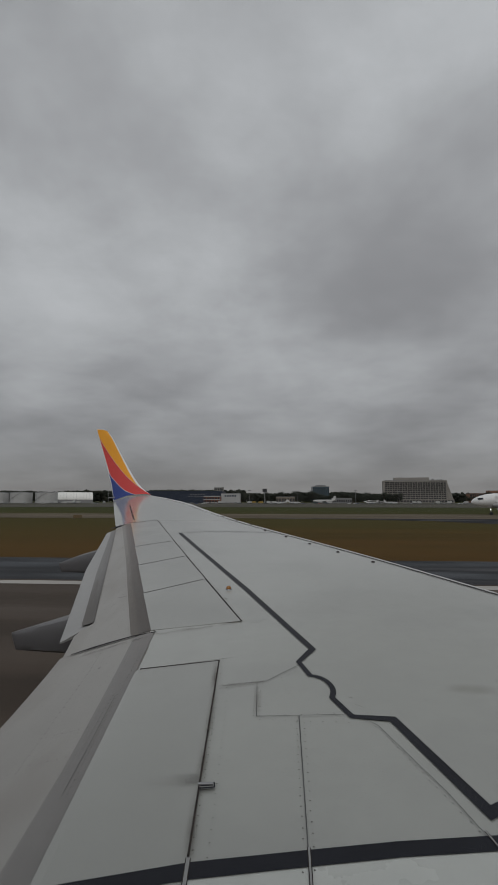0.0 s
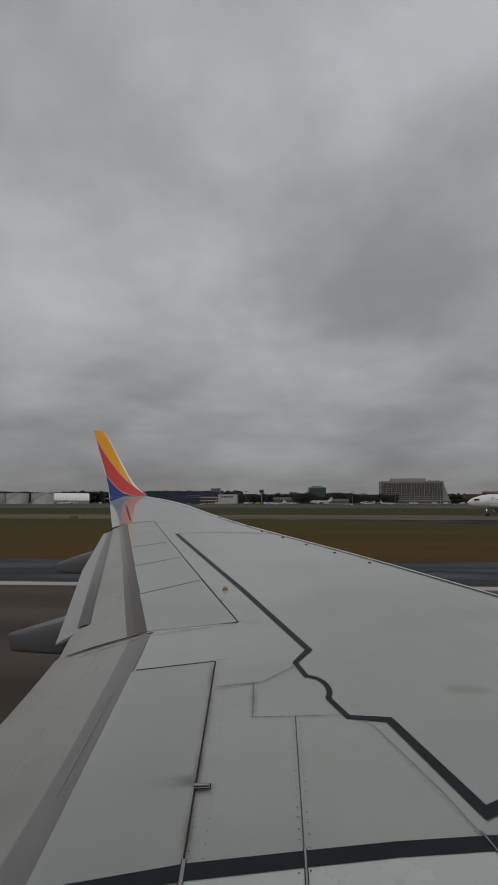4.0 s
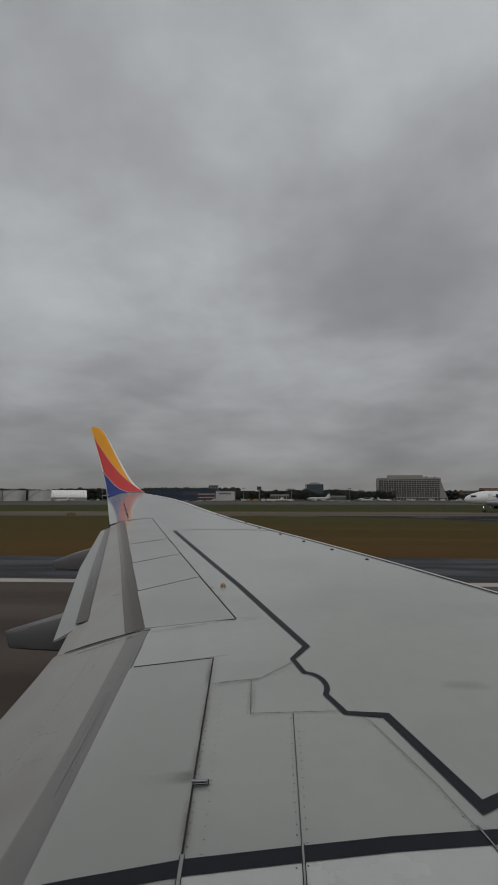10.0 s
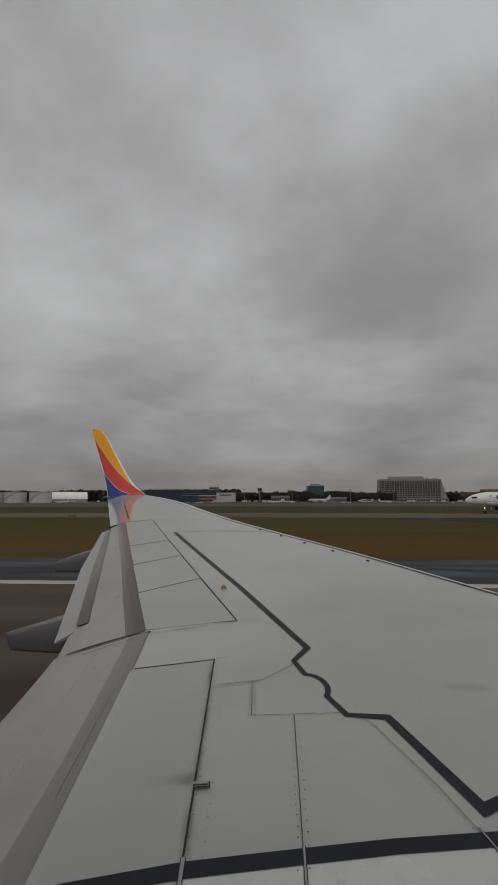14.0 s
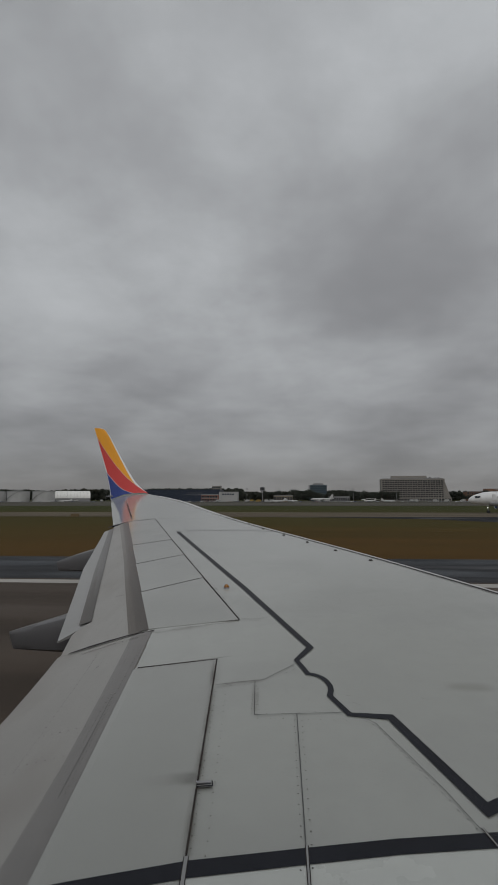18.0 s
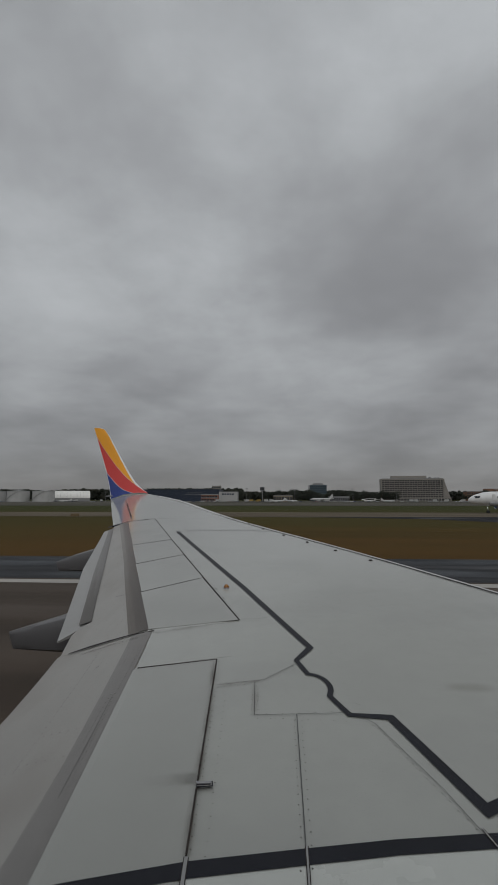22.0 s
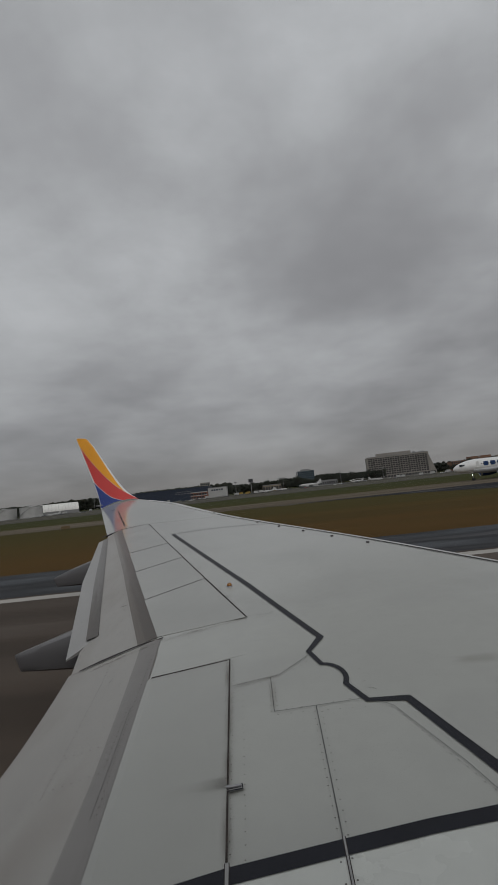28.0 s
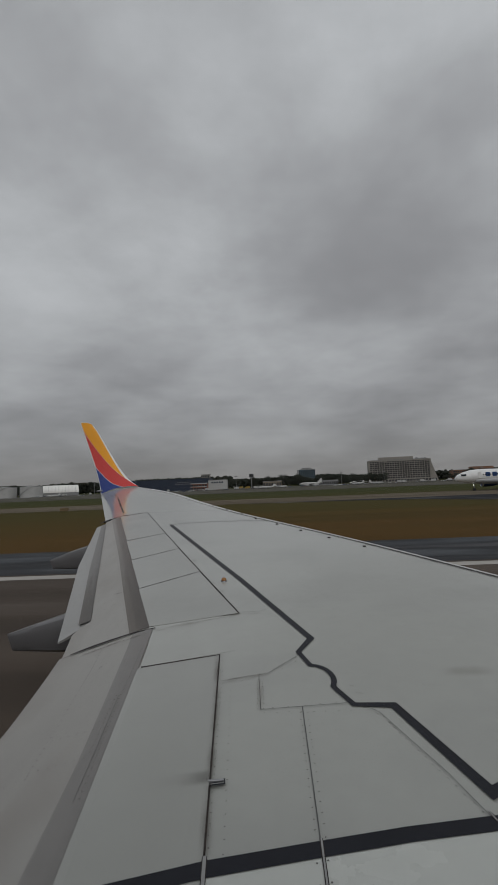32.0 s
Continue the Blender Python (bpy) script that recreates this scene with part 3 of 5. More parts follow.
# the access latch on the hinge line, the amber lamp
deck = skin(-0.3, 1.95)
bm = tube(bmesh.new(), (-0.334, 1.949, deck + 0.009), (-0.281, 1.956, deck + 0.009), 0.0062, 0.0058, 12)
bmesh.ops.create_uvsphere(bm, u_segments=12, v_segments=8, radius=0.0058, matrix=Matrix.Translation((-0.281, 1.956, deck + 0.009)))
latch = part("hinge_latch", bm, STEEL, wing, "worn steel latch on the spoiler hinge", True)
part("latch_recess", draped(((-0.331, 1.931), (-0.268, 1.941), (-0.272, 1.972), (-0.335, 1.963)), 0.0052, 2, 2), STRIPE, latch)
part("latch_plate", draped(((-0.329, 1.936), (-0.273, 1.945), (-0.276, 1.966), (-0.331, 1.958)), 0.0062, 2, 2), DULL, latch)
part("latch_slot", draped(((-0.331, 1.940), (-0.276, 1.949), (-0.277, 1.953), (-0.332, 1.944)), 0.0075, 2, 2), STRIPE, latch)
bm = bmesh.new()
bmesh.ops.create_uvsphere(bm, u_segments=14, v_segments=8, radius=0.025, matrix=Matrix.Translation((-0.545, 4.80, skin(-0.545, 4.80) + 0.012)))
lamp = part("wing_lamp", bm, AMBER, wing, "small amber glass lamp dome", True)
bm = tube(bmesh.new(), (-0.545, 4.80, skin(-0.545, 4.80) - 0.002), (-0.545, 4.80, skin(-0.545, 4.80) + 0.008), 0.031, 0.028, 14)
part("lamp_base", bm, STEEL, lamp)


# stains: soot behind the latch, a faint smudge on the plain skin
part("soot_smear", draped(((-0.60, 1.92), (-0.325, 1.93), (-0.325, 2.03), (-0.60, 1.99)), 0.0125, 8, 4), SOOT, wing, "dark soot streak behind the latch")
part("soot_smear", draped(((-0.45, 1.925), (-0.322, 1.935), (-0.330, 2.02), (-0.45, 1.985)), 0.0132, 8, 4), SOOT, wing, "dark soot streak behind the latch")
part("faint_smudge", draped(((0.85, 2.745), (1.17, 2.745), (1.17, 2.89), (0.85, 2.89)), 0.003, 6, 4), FAINT, wing, "faint brown smudge")
for pts, w, up, mat in (
        ([(-0.43, 3.14), (-0.365, 2.5), (-0.33, 1.95), (-0.30, 1.56)], 0.055, 0.0150, BROWN_STAIN),
        ([(-0.30, 3.14), (-0.60, 3.10), (-0.93, 3.06)], 0.030, 0.0142, BROWN_STAIN),
        ([(-0.99, 3.72), (-0.75, 3.77), (-0.33, 3.84)], 0.10, 0.0075, PALE_STAIN),
        ([(-0.15, 2.78), (-0.14, 2.47)], 0.055, 0.0062, PALE_STAIN),
        ([(-0.36, 2.765), (-0.11, 2.835)], 0.045, 0.0062, PALE_STAIN),
        ([(-1.05, 3.70), (-1.25, 3.72), (-1.55, 3.70)], 0.075, 0.0066, PALE_STAIN)):
    part("joint_stain", ribbon(pts, w, up, 0.05), mat, wing, "brown dirt that has crept out of a joint")
part("scuff", ribbon([(-1.70, 4.962), (-1.655, 4.945), (-1.605, 4.936)], [0.003, 0.009, 0.003], 0.006), THIN, wing, "short dark scuff on the flap")
part("scuff", ribbon([(-1.253 + 0.007 * math.cos(a), 3.327 + 0.014 * math.sin(a)) for a in np.linspace(0, 6.2, 13)], 0.0028, 0.006), THIN, wing, "small ring mark on the flap")


def specks(count):
    """Dirt specks scattered over the skin."""
    bm = bmesh.new()
    rng = random.Random(31)
    for _ in range(count):
        y = rng.uniform(2.7, 7.5)
        x = rng.uniform(-0.25 - 0.37 * max(0.0, y - 3.85), leading(y) - 0.35)
        r = rng.uniform(0.0012, 0.0032) * (1 + y * 0.06)
        vs = [bm.verts.new((x + r * rng.uniform(0.5, 1.5) * math.cos(a), y + r * rng.uniform(0.5, 1.5) * math.sin(a), skin(x, y) + 0.0046)) for a in (0.3, 1.5, 2.8, 4.0, 5.3)]
        bm.faces.new(vs)
    return bm


tagged(part("dirt_specks", specks(80), RIVET, wing, "tiny dirt specks"), kind="stuff")

# rivet heads in rows
def rivets(rows):
    bm = bmesh.new()
    for (x0, y0), (x1, y1), gap in rows:
        n = max(1, int(math.hypot(x1 - x0, y1 - y0) / gap))
        for i in range(n + 1):
            x, y = x0 + (x1 - x0) * i / n + random.uniform(-0.002, 0.002), y0 + (y1 - y0) * i / n + random.uniform(-0.003, 0.003)
            z = skin(x, y) + (0.0055 if x < -0.8 else 0.0018)
            r = (0.0039 if x < -0.8 else 0.0032) + 0.0009 * max(0.0, y - 2.2)
            vs = [bm.verts.new((x + r * math.cos(a * math.pi / 3), y + r * math.sin(a * math.pi / 3), z)) for a in range(6)]
            top = bm.verts.new((x, y, z + 0.0004))
            for k in range(6):
                bm.faces.new((vs[k], vs[(k + 1) % 6], top))
    return bm


RIVETS = [((-0.362, 2.70), (-0.265, 1.10), 0.050), ((-0.307, 2.664), (-0.215, 1.10), 0.056), ((0.052, 2.43), (0.054, 1.0), 0.050), ((0.087, 2.43), (0.086, 1.0), 0.052),
          ((-0.135, 2.74), (-0.126, 2.48), 0.042), ((-0.165, 2.72), (-0.158, 2.475), 0.042), ((-0.346, 2.797), (-0.123, 2.856), 0.03), ((-0.358, 2.752), (-0.213, 2.785), 0.032),
          ((-0.123, 2.442), (0.297, 2.44), 0.058), ((-0.083, 2.484), (0.238, 2.524), 0.07), ((-0.076, 2.908), (0.06, 3.05), 0.045), ((-0.02, 2.90), (0.06, 2.99), 0.05),
          ((-0.395, 3.10), (-0.367, 2.84), 0.05), ((0.415, 2.415), (0.44, 2.382), 0.04), ((0.452, 2.337), (0.640, 1.79), 0.042),
          ((-1.375, 3.697), (-1.323, 3.326), 0.05), ((-1.323, 3.326), (-1.27, 2.833), 0.05), ((-1.27, 2.833), (-1.241, 2.557), 0.05), ((-1.241, 2.557), (-1.212, 2.24), 0.045),
          ((-1.215, 2.517), (-0.99, 2.487), 0.042), ((-1.30, 2.225), (-1.172, 2.279), 0.04), ((-1.172, 2.279), (-0.90, 2.242), 0.04), ((-0.99, 3.42), (-0.944, 2.795), 0.05),
          ((-0.944, 2.795), (-0.852, 1.963), 0.045), ((-0.972, 2.80), (-0.932, 2.29), 0.045), ((-1.33, 3.72), (-1.04, 3.70), 0.055), ((-1.33, 1.98), (-1.27, 1.96), 0.03),
          ((0.337, 2.688), (0.345, 2.688), 0.05), ((0.357, 2.617), (0.385, 2.60), 0.016), ((-0.26, 3.845), (-0.19, 3.855), 0.018), ((0.245, 2.67), (0.25, 2.62), 0.05),
          ((-1.95, 8.40), (-1.82, 8.07), 0.16), ((-1.06, 5.98), (-1.04, 5.96), 0.05), ((0.718, 2.682), (0.72, 2.68), 0.05)]
bm = bmesh.new()
for x, y in ((0.047, 1.575), (0.083, 1.585), (0.050, 1.50), (0.085, 1.51)):
    tube(bm, (x, y, skin(x, y) + 0.011), (x, y, skin(x, y) + 0.0125), 0.0034, 0.003, 8)
tagged(part("rivets", bm, RIVET, wing, "rivet heads on the root panel"), kind="stuff")
tagged(part("rivets", rivets(RIVETS), RIVET, wing, "small grey rivet heads"), kind="stuff")

# ---- the winglet: it curves up out of the tip ----
WL_Y = [(0, 15.22), (0.06, 15.33), (0.2, 15.50), (0.47, 15.74), (1, 16.1)]
WL_Z = [(0, 3.93), (0.06, 4.03), (0.2, 4.30), (0.47, 4.90), (1, 6.17)]
WL_LEAD = [(0, -4.20), (0.06, -4.45), (0.2, -4.79), (0.47, -5.245), (1, -6.07)]
WL_TRAIL = [(0, -5.49), (0.5, -5.98), (1, -6.48)]


def winglet_base(u, v):
    """The winglet's middle surface; its foot settles onto the wing's skin."""
    x = curve_at(WL_TRAIL, v) * (1 - u) + curve_at(WL_LEAD, v) * u
    return x, curve_at(WL_Y, v), curve_at(WL_Z, v) - 0.09 * u ** 3 * max(0.0, v - 0.85) / 0.15 + (skin(x, 15.22) - 3.93) * max(0.0, 1 - v / 0.22) ** 2


def winglet_point(u, v, off=0.0):
    """u: 0 at the trailing, 1 at the leading edge; v: 0 at the root, 1 at the top; off: towards the cabin."""
    x, y, z = winglet_base(u, v)
    e = 0.01
    p, q = winglet_base(u, min(1, v + e)), winglet_base(u, max(0, v - e))
    dy, dz = p[1] - q[1], p[2] - q[2]
    k = math.hypot(dy, dz)
    bulge = (0.05 - 0.03 * v) * math.sqrt(max(0.0, u * (1 - u))) * 1.6 * (0.55 + 0.9 * u)
    o = off + bulge if off >= 0 else off - bulge
    return (x, y - o * dz / k, z + o * dy / k)


rings = []
for j in range(31):
    v = j / 30
    rings.append([winglet_point((1 - math.cos(math.pi * i / 16)) / 2, v, 0.0) for i in range(17)] + [winglet_point((1 + math.cos(math.pi * i / 16)) / 2, v, -1e-6) for i in range(1, 16)])
winglet = part("winglet", loft(rings), WHITE, airliner, "upswept winglet with red, yellow and blue bands", True)


def colour_band(name, lower, upper, v0, v1, mat, off=0.004):
    """A painted field on the winglet's inner face between two lines u(v)."""
    bm = bmesh.new()
    last = None
    for j in range(41):
        v = v0 + (v1 - v0) * j / 40
        a, b = lower(v), upper(v)
        row = [bm.verts.new(winglet_point(a + (b - a) * i / 10, v, off)) for i in range(11)]
        if last:
            for i in range(10):
                bm.faces.new((last[i], last[i + 1], row[i + 1], row[i]))
        last = row
    return part(name, bm, mat, winglet, "", True)


def first_curve(v):
    return min(0.965, max(0.02, curve_at([(0.0, 0.99), (0.1, 0.93), (0.3, 0.70), (0.6, 0.36), (0.88, 0.02), (1.0, -0.1)], v)))


def second_curve(v):
    return min(0.96, max(0.02, curve_at([(0.0, 0.56), (0.04, 0.46), (0.12, 0.31), (0.22, 0.16), (0.34, 0.02), (1.0, -0.2)], v)))


colour_band("yellow_band", lambda v: min(0.93, first_curve(v) + 0.016), lambda v: 0.902 + 0.045 * v, 0.12, 0.995, YELLOW)
colour_band("red_band", lambda v: min(first_curve(v), second_curve(v) + 0.022), first_curve, 0.0, 0.878, RED)
colour_band("blue_band", lambda v: 0.015, second_curve, 0.0, 0.335, BLUE)
bm = tube(bmesh.new(), (-5.66, 15.28, 3.80), (-5.44, 15.28, 3.80), 0.018, 0.04, 10)
part("tip_light", bm, STEEL, winglet, "small dark light at the wing tip")


# ---- canoe-shaped fairings under the flaps ----
def canoe(x_tail, x_head, y, z_tail, rise, z_low, wide):
    """A pod with a straight sloping top that ends in an upright knife-edged tail, round flanks and a flat keel."""
    rings = []
    for i in range(19):
        s = i / 18
        x = x_tail + (x_head - x_tail) * s ** 1.5
        top = min(z_tail + rise * (x - x_tail), skin(x, y) - 0.05)
        w = wide * min(1.0, 0.08 + ((x - x_tail) / 0.8) ** 0.75)
        h, rake = top - z_low, 0.055 * (1 - s) ** 3
        near = [(0.60, 0.0), (0.85, 0.08), (0.97, 0.30), (1.0, 0.55), (0.97, 0.78), (0.84, 0.93), (0.58, 1.0)]
        rings.append([(x + rake * (1 - k), y - w * a, z_low + h * k) for a, k in near] + [(x + rake * (1 - k), y + w * a, z_low + h * k) for a, k in reversed(near)])
    return loft(rings)


part("track_fairing", canoe(-2.86, -1.45, 5.05, 2.325, 0.34, 2.16, 0.17), FAIRING, wing, "grey canoe fairing under the flap", True)
part("track_fairing", canoe(-3.97, -2.75, 8.4, 2.61, 0.37, 2.46, 0.16), FAIRING, wing, "grey canoe fairing under the flap", True)

# ---- the fuselage and gear that carry the wing: a hollow hull with the cabin window that the view is taken through ----
HULL_Y, HULL_Z, HULL_R = -1.76, 3.35, 1.88
LINING = material("pale_cabin_lining", (0.42, 0.41, 0.39), 0.6, vary=0.04, scale=2.0)


def hull_angle(z):
    return math.asin((z - HULL_Z) / HULL_R)


def hull(off, mat, name, label):
    """One skin of the hull, set in by off, with the window's opening left out."""
    low, high, aft, fore = hull_angle(3.58), hull_angle(3.99), -0.18, 0.12
    angles = [low, (low + high) / 2, high] + [high + (2 * math.pi - high + low) * k / 40 for k in range(1, 40)]
    stations = ((17.6, 0.15, 2.9), (17.2, 0.7, 2.95), (16.2, 1.2, 3.1), (14.5, 1.65, 3.28), (12.5, HULL_R, HULL_Z), (6, HULL_R, HULL_Z), (fore, HULL_R, HULL_Z), (aft, HULL_R, HULL_Z), (-6, HULL_R, HULL_Z), (-10, 1.6, 3.6), (-13, 1.0, 4.1), (-15.5, 0.35, 4.5))
    bm = bmesh.new()
    rows = [[bm.verts.new((x, HULL_Y + max(0.05, r - off) * math.cos(a), z + max(0.05, r - off) * math.sin(a))) for a in angles] for x, r, z in stations]
    for i, (p, q) in enumerate(zip(rows, rows[1:])):
        for k in range(len(angles)):
            if i == 6 and k < 2:
                continue
            m = (k + 1) % len(angles)
            bm.faces.new((p[k], p[m], q[m], q[k]))
    bm.faces.new(rows[0])
    bm.faces.new(rows[-1])
    return part(name, bm, mat, airliner, label, True)


body = hull(0.0, WHITE, "fuselage", "white fuselage")
hull(0.05, LINING, "cabin_lining", "pale cabin lining")


def oval(x, z, wide, tall, y, n=40):
    """A rounded upright oblong at the hull's side."""
    out = []
    for k in range(n):
        c, d = math.cos(2 * math.pi * k / n), math.sin(2 * math.pi * k / n)
        out.append((x + wide * math.copysign(abs(c) ** 0.55, c), y, z + tall * math.copysign(abs(d) ** 0.55, d)))
    return out


side = HULL_Y + HULL_R * math.cos(hull_angle(3.78))
surround = part("window_frame", loft([oval(-0.03, 3.785, 0.175, 0.235, side + 0.006), oval(-0.03, 3.785, 0.143, 0.198, side + 0.004), oval(-0.03, 3.785, 0.143, 0.198, side - 0.052), oval(-0.03, 3.785, 0.180, 0.240, side - 0.056)], caps=False), LINING, body, "rounded cabin window frame", True)
PANE = bpy.data.materials.new("clear_window_pane")
PANE.use_nodes = True
pn, pl = PANE.node_tree.nodes, PANE.node_tree.links
clearly, glint, sheen, blend = pn.new("ShaderNodeBsdfTransparent"), pn.new("ShaderNodeBsdfGlossy"), pn.new("ShaderNodeFresnel"), pn.new("ShaderNodeMixShader")
glint.inputs["Roughness"].default_value = 0.02
sheen.inputs["IOR"].default_value = 1.2
pl.new(sheen.outputs[0], blend.inputs["Fac"])
pl.new(clearly.outputs[0], blend.inputs[1])
pl.new(glint.outputs[0], blend.inputs[2])
pl.new(blend.outputs[0], pn["Material Output"].inputs["Surface"])
pane = part("window_pane", loft([oval(-0.03, 3.785, 0.150, 0.205, side - 0.018), oval(-0.03, 3.785, 0.150, 0.205, side - 0.014)]), PANE, surround, "clear acrylic pane")
pane.visible_shadow = False


def gear(x, y, top, r, gap):
    leg = part("landing_gear", tube(bmesh.new(), (x, y, r), (x, y, top), 0.10, 0.12, 12), STEEL, airliner, "", True)
    for s in (-1, 1):
        bm = tube(bmesh.new(), (x, y + s * gap - 0.14, r), (x, y + s * gap + 0.14, r), r, r, 28)
        bmesh.ops.bevel(bm, geom=[e for e in bm.edges if e.calc_face_angle(0) > 1.0], offset=r * 0.14, segments=2, affect="EDGES")
        part("wheel", bm, RUBBER, leg, "", True)
    return leg


gear(-1.1, 0.66, 2.3, 0.56, 0.43)
gear(-1.1, -5.06, 2.3, 0.56, 0.43)
gear(13.6, -2.2, 1.6, 0.34, 0.2)
part("gear_carrier", boxed(-1.6, -0.6, -5.2, 0.6, 1.75, 2.2, bevel=0.1), WHITE, airliner)

# ---- the airfield ----
def grassland(name):
    """Autumn grass: rust-brown and dry beside the runway, olive further out, greener beyond the taxiway, in long drifts."""
    m = bpy.data.materials.new(name)
    m.use_nodes = True
    n, l = m.node_tree.nodes, m.node_tree.links
    b = n["Principled BSDF"]
    b.inputs["Roughness"].default_value, b.inputs["Specular IOR Level"].default_value = 0.95, 0.05
    tc, xyz = n.new("ShaderNodeTexCoord"), n.new("ShaderNodeSeparateXYZ")
    l.new(tc.outputs["Object"], xyz.inputs[0])

    def drift(scale, stretch, detail):
        mp, t = n.new("ShaderNodeMapping"), n.new("ShaderNodeTexNoise")
        mp.inputs["Scale"].default_value = stretch
        t.inputs["Scale"].default_value, t.inputs["Detail"].default_value = scale, detail
        l.new(tc.outputs["Object"], mp.inputs["Vector"])
        l.new(mp.outputs[0], t.inputs["Vector"])
        return t.outputs[0]

    def calc(op, a, c):
        x = n.new("ShaderNodeMath")
        x.operation = op
        for i, v in enumerate((a, c)):
            if isinstance(v, (int, float)):
                x.inputs[i].default_value = v
            else:
                l.new(v, x.inputs[i])
        return x.outputs[0]

    out = calc("ADD", xyz.outputs[1], calc("MULTIPLY", calc("SUBTRACT", drift(0.05, (0.25, 1, 1), 5.0), 0.5), 90.0))
    share = n.new("ShaderNodeMapRange")
    share.inputs["From Min"].default_value, share.inputs["From Max"].default_value = 25.0, 250.0
    l.new(out, share.inputs["Value"])
    ramp = n.new("ShaderNodeValToRGB")
    e = ramp.color_ramp.elements
    e[0].position, e[0].color = 0.03, (0.088, 0.051, 0.016, 1)
    e[1].position, e[1].color = 0.75, (0.048, 0.052, 0.018, 1)
    e.new(0.22).color = (0.064, 0.051, 0.015, 1)
    l.new(share.outputs[0], ramp.inputs[0])
    shade = n.new("ShaderNodeMapRange")
    for k, v in zip(("From Min", "From Max", "To Min", "To Max"), (0.3, 0.7, 0.74, 1.26)):
        shade.inputs[k].default_value = v
    l.new(calc("ADD", calc("MULTIPLY", drift(0.35, (0.05, 1, 1), 5.0), 0.6), calc("MULTIPLY", drift(1.6, (0.3, 1, 1), 4.0), 0.4)), shade.inputs["Value"])
    tint = n.new("ShaderNodeMix")
    tint.data_type, tint.blend_type = "RGBA", "MULTIPLY"
    tint.inputs["Factor"].default_value = 1
    l.new(ramp.outputs[0], tint.inputs["A"])
    l.new(shade.outputs[0], tint.inputs["B"])
    l.new(tint.outputs["Result"], b.inputs["Base Color"])
    bp = n.new("ShaderNodeBump")
    bp.inputs["Strength"].default_value, bp.inputs["Distance"].default_value = 0.5, 0.05
    l.new(drift(6.0, (1, 1, 1), 3.0), bp.inputs["Height"])
    l.new(bp.outputs[0], b.inputs["Normal"])
    return m


GRASS = grassland("autumn_grass")
RUNWAY = material("grooved_runway_concrete", (0.067, 0.048, 0.034), 0.7, vary=0.13, scale=0.35, stretch=(0.05, 1, 1), second=(0.042, 0.031, 0.023), second_at=(0.40, 0.66), second_scale=0.28, spec=0.2, rough_vary=0.12, bump=0.15, bump_scale=8.0)
# The pale second colour paints the sky's reflection in the wet patches.
WET = material("wet_asphalt_painted_sheen", (0.020, 0.021, 0.024), 0.6, vary=0.2, scale=0.4, stretch=(0.22, 1, 1), second=(0.080, 0.085, 0.092), second_at=(0.47, 0.60), second_scale=0.26, spec=0.05, rough_vary=0.25, bump=0.12, bump_scale=5.0)
TAXI = material("damp_taxiway_concrete", (0.128, 0.108, 0.083), 0.9, vary=0.1, scale=0.2, stretch=(0.15, 1, 1), second=(0.160, 0.138, 0.110), second_at=(0.45, 0.65), second_scale=0.10, spec=0.0)
# Water's sheen on the exit is painted as matte pale streaks.
DAMP = material("damp_asphalt_pale_sheen", (0.017, 0.017, 0.020), 0.75, vary=0.25, scale=0.5, stretch=(0.2, 1, 1), second=(0.13, 0.13, 0.13), second_at=(0.55, 0.66), second_scale=0.30, spec=0.05)
RAMP = material("ramp_concrete", (0.105, 0.098, 0.085), 0.8, spec=0.03, vary=0.12, scale=0.02, stretch=(0.3, 1, 1), second=(0.066, 0.064, 0.05), second_at=(0.45, 0.6), second_scale=0.012)
LINE = material("worn_white_marking", (0.36, 0.34, 0.31), 0.6, vary=0.12, scale=0.8, stretch=(0.2, 1, 1), second=(0.28, 0.26, 0.235), second_at=(0.55, 0.75), second_scale=0.5)


def sheet(name, corners, z, mat, label, category=""):
    bm = bmesh.new()
    bm.faces.new([bm.verts.new((x, y, z)) for x, y in corners])
    return tagged(part(name, bm, mat, None, label), category=category, kind="structure")


def strip(name, y0, y1, z, mat, label, x0=-2400, x1=2400):
    return sheet(name, [(x0, y0), (x1, y0), (x1, y1), (x0, y1)], z, mat, label)


bm = bmesh.new()
bm.faces.new([bm.verts.new(p) for p in ((-4500, -4500, 0), (4500, -4500, 0), (4500, 4500, 0), (-4500, 4500, 0))])
tagged(part("ground", bm, GRASS, None, "brownish autumn grass of the airfield"), kind="structure")
strip("runway", -24.5, 22.6, 0.010, RUNWAY, "damp brown grooved runway with dark tyre streaks")
strip("runway_shoulder", 22.6, 31.2, 0.006, WET, "dark wet asphalt shoulder beside the runway, with painted pale sky reflections")
strip("runway_edge_line", 21.35, 22.25, 0.016, LINE, "worn white edge line along the runway")
strip("runway_edge_line", -24.15, -23.25, 0.016, LINE, "worn white edge line along the runway")
# bars painted on the runway further back: threshold stripes, the aiming point and a touchdown bar
for x0, x1, y0, y1 in [(-820, -775, 5.2 + 2.9 * k, 6.9 + 2.9 * k) for k in range(5)] + [(-575, -530, 10.3, 14.4), (-575, -530, 14.7, 19.3), (-420, -397, 9.4, 12.6)]:
    strip("runway_marking", y0, y1, 0.016, LINE, "worn pale bar painted on the runway", x0, x1)
    strip("runway_marking", -y1 - 1.9, -y0 - 1.9, 0.016, LINE, "worn pale bar painted on the runway", x0, x1)
strip("taxiway", 104, 139, 0.02, TAXI, "damp pale concrete taxiway across the grass")
strip("ramp", 286, 980, 0.03, RAMP, "broad pale concrete ramp before the buildings")
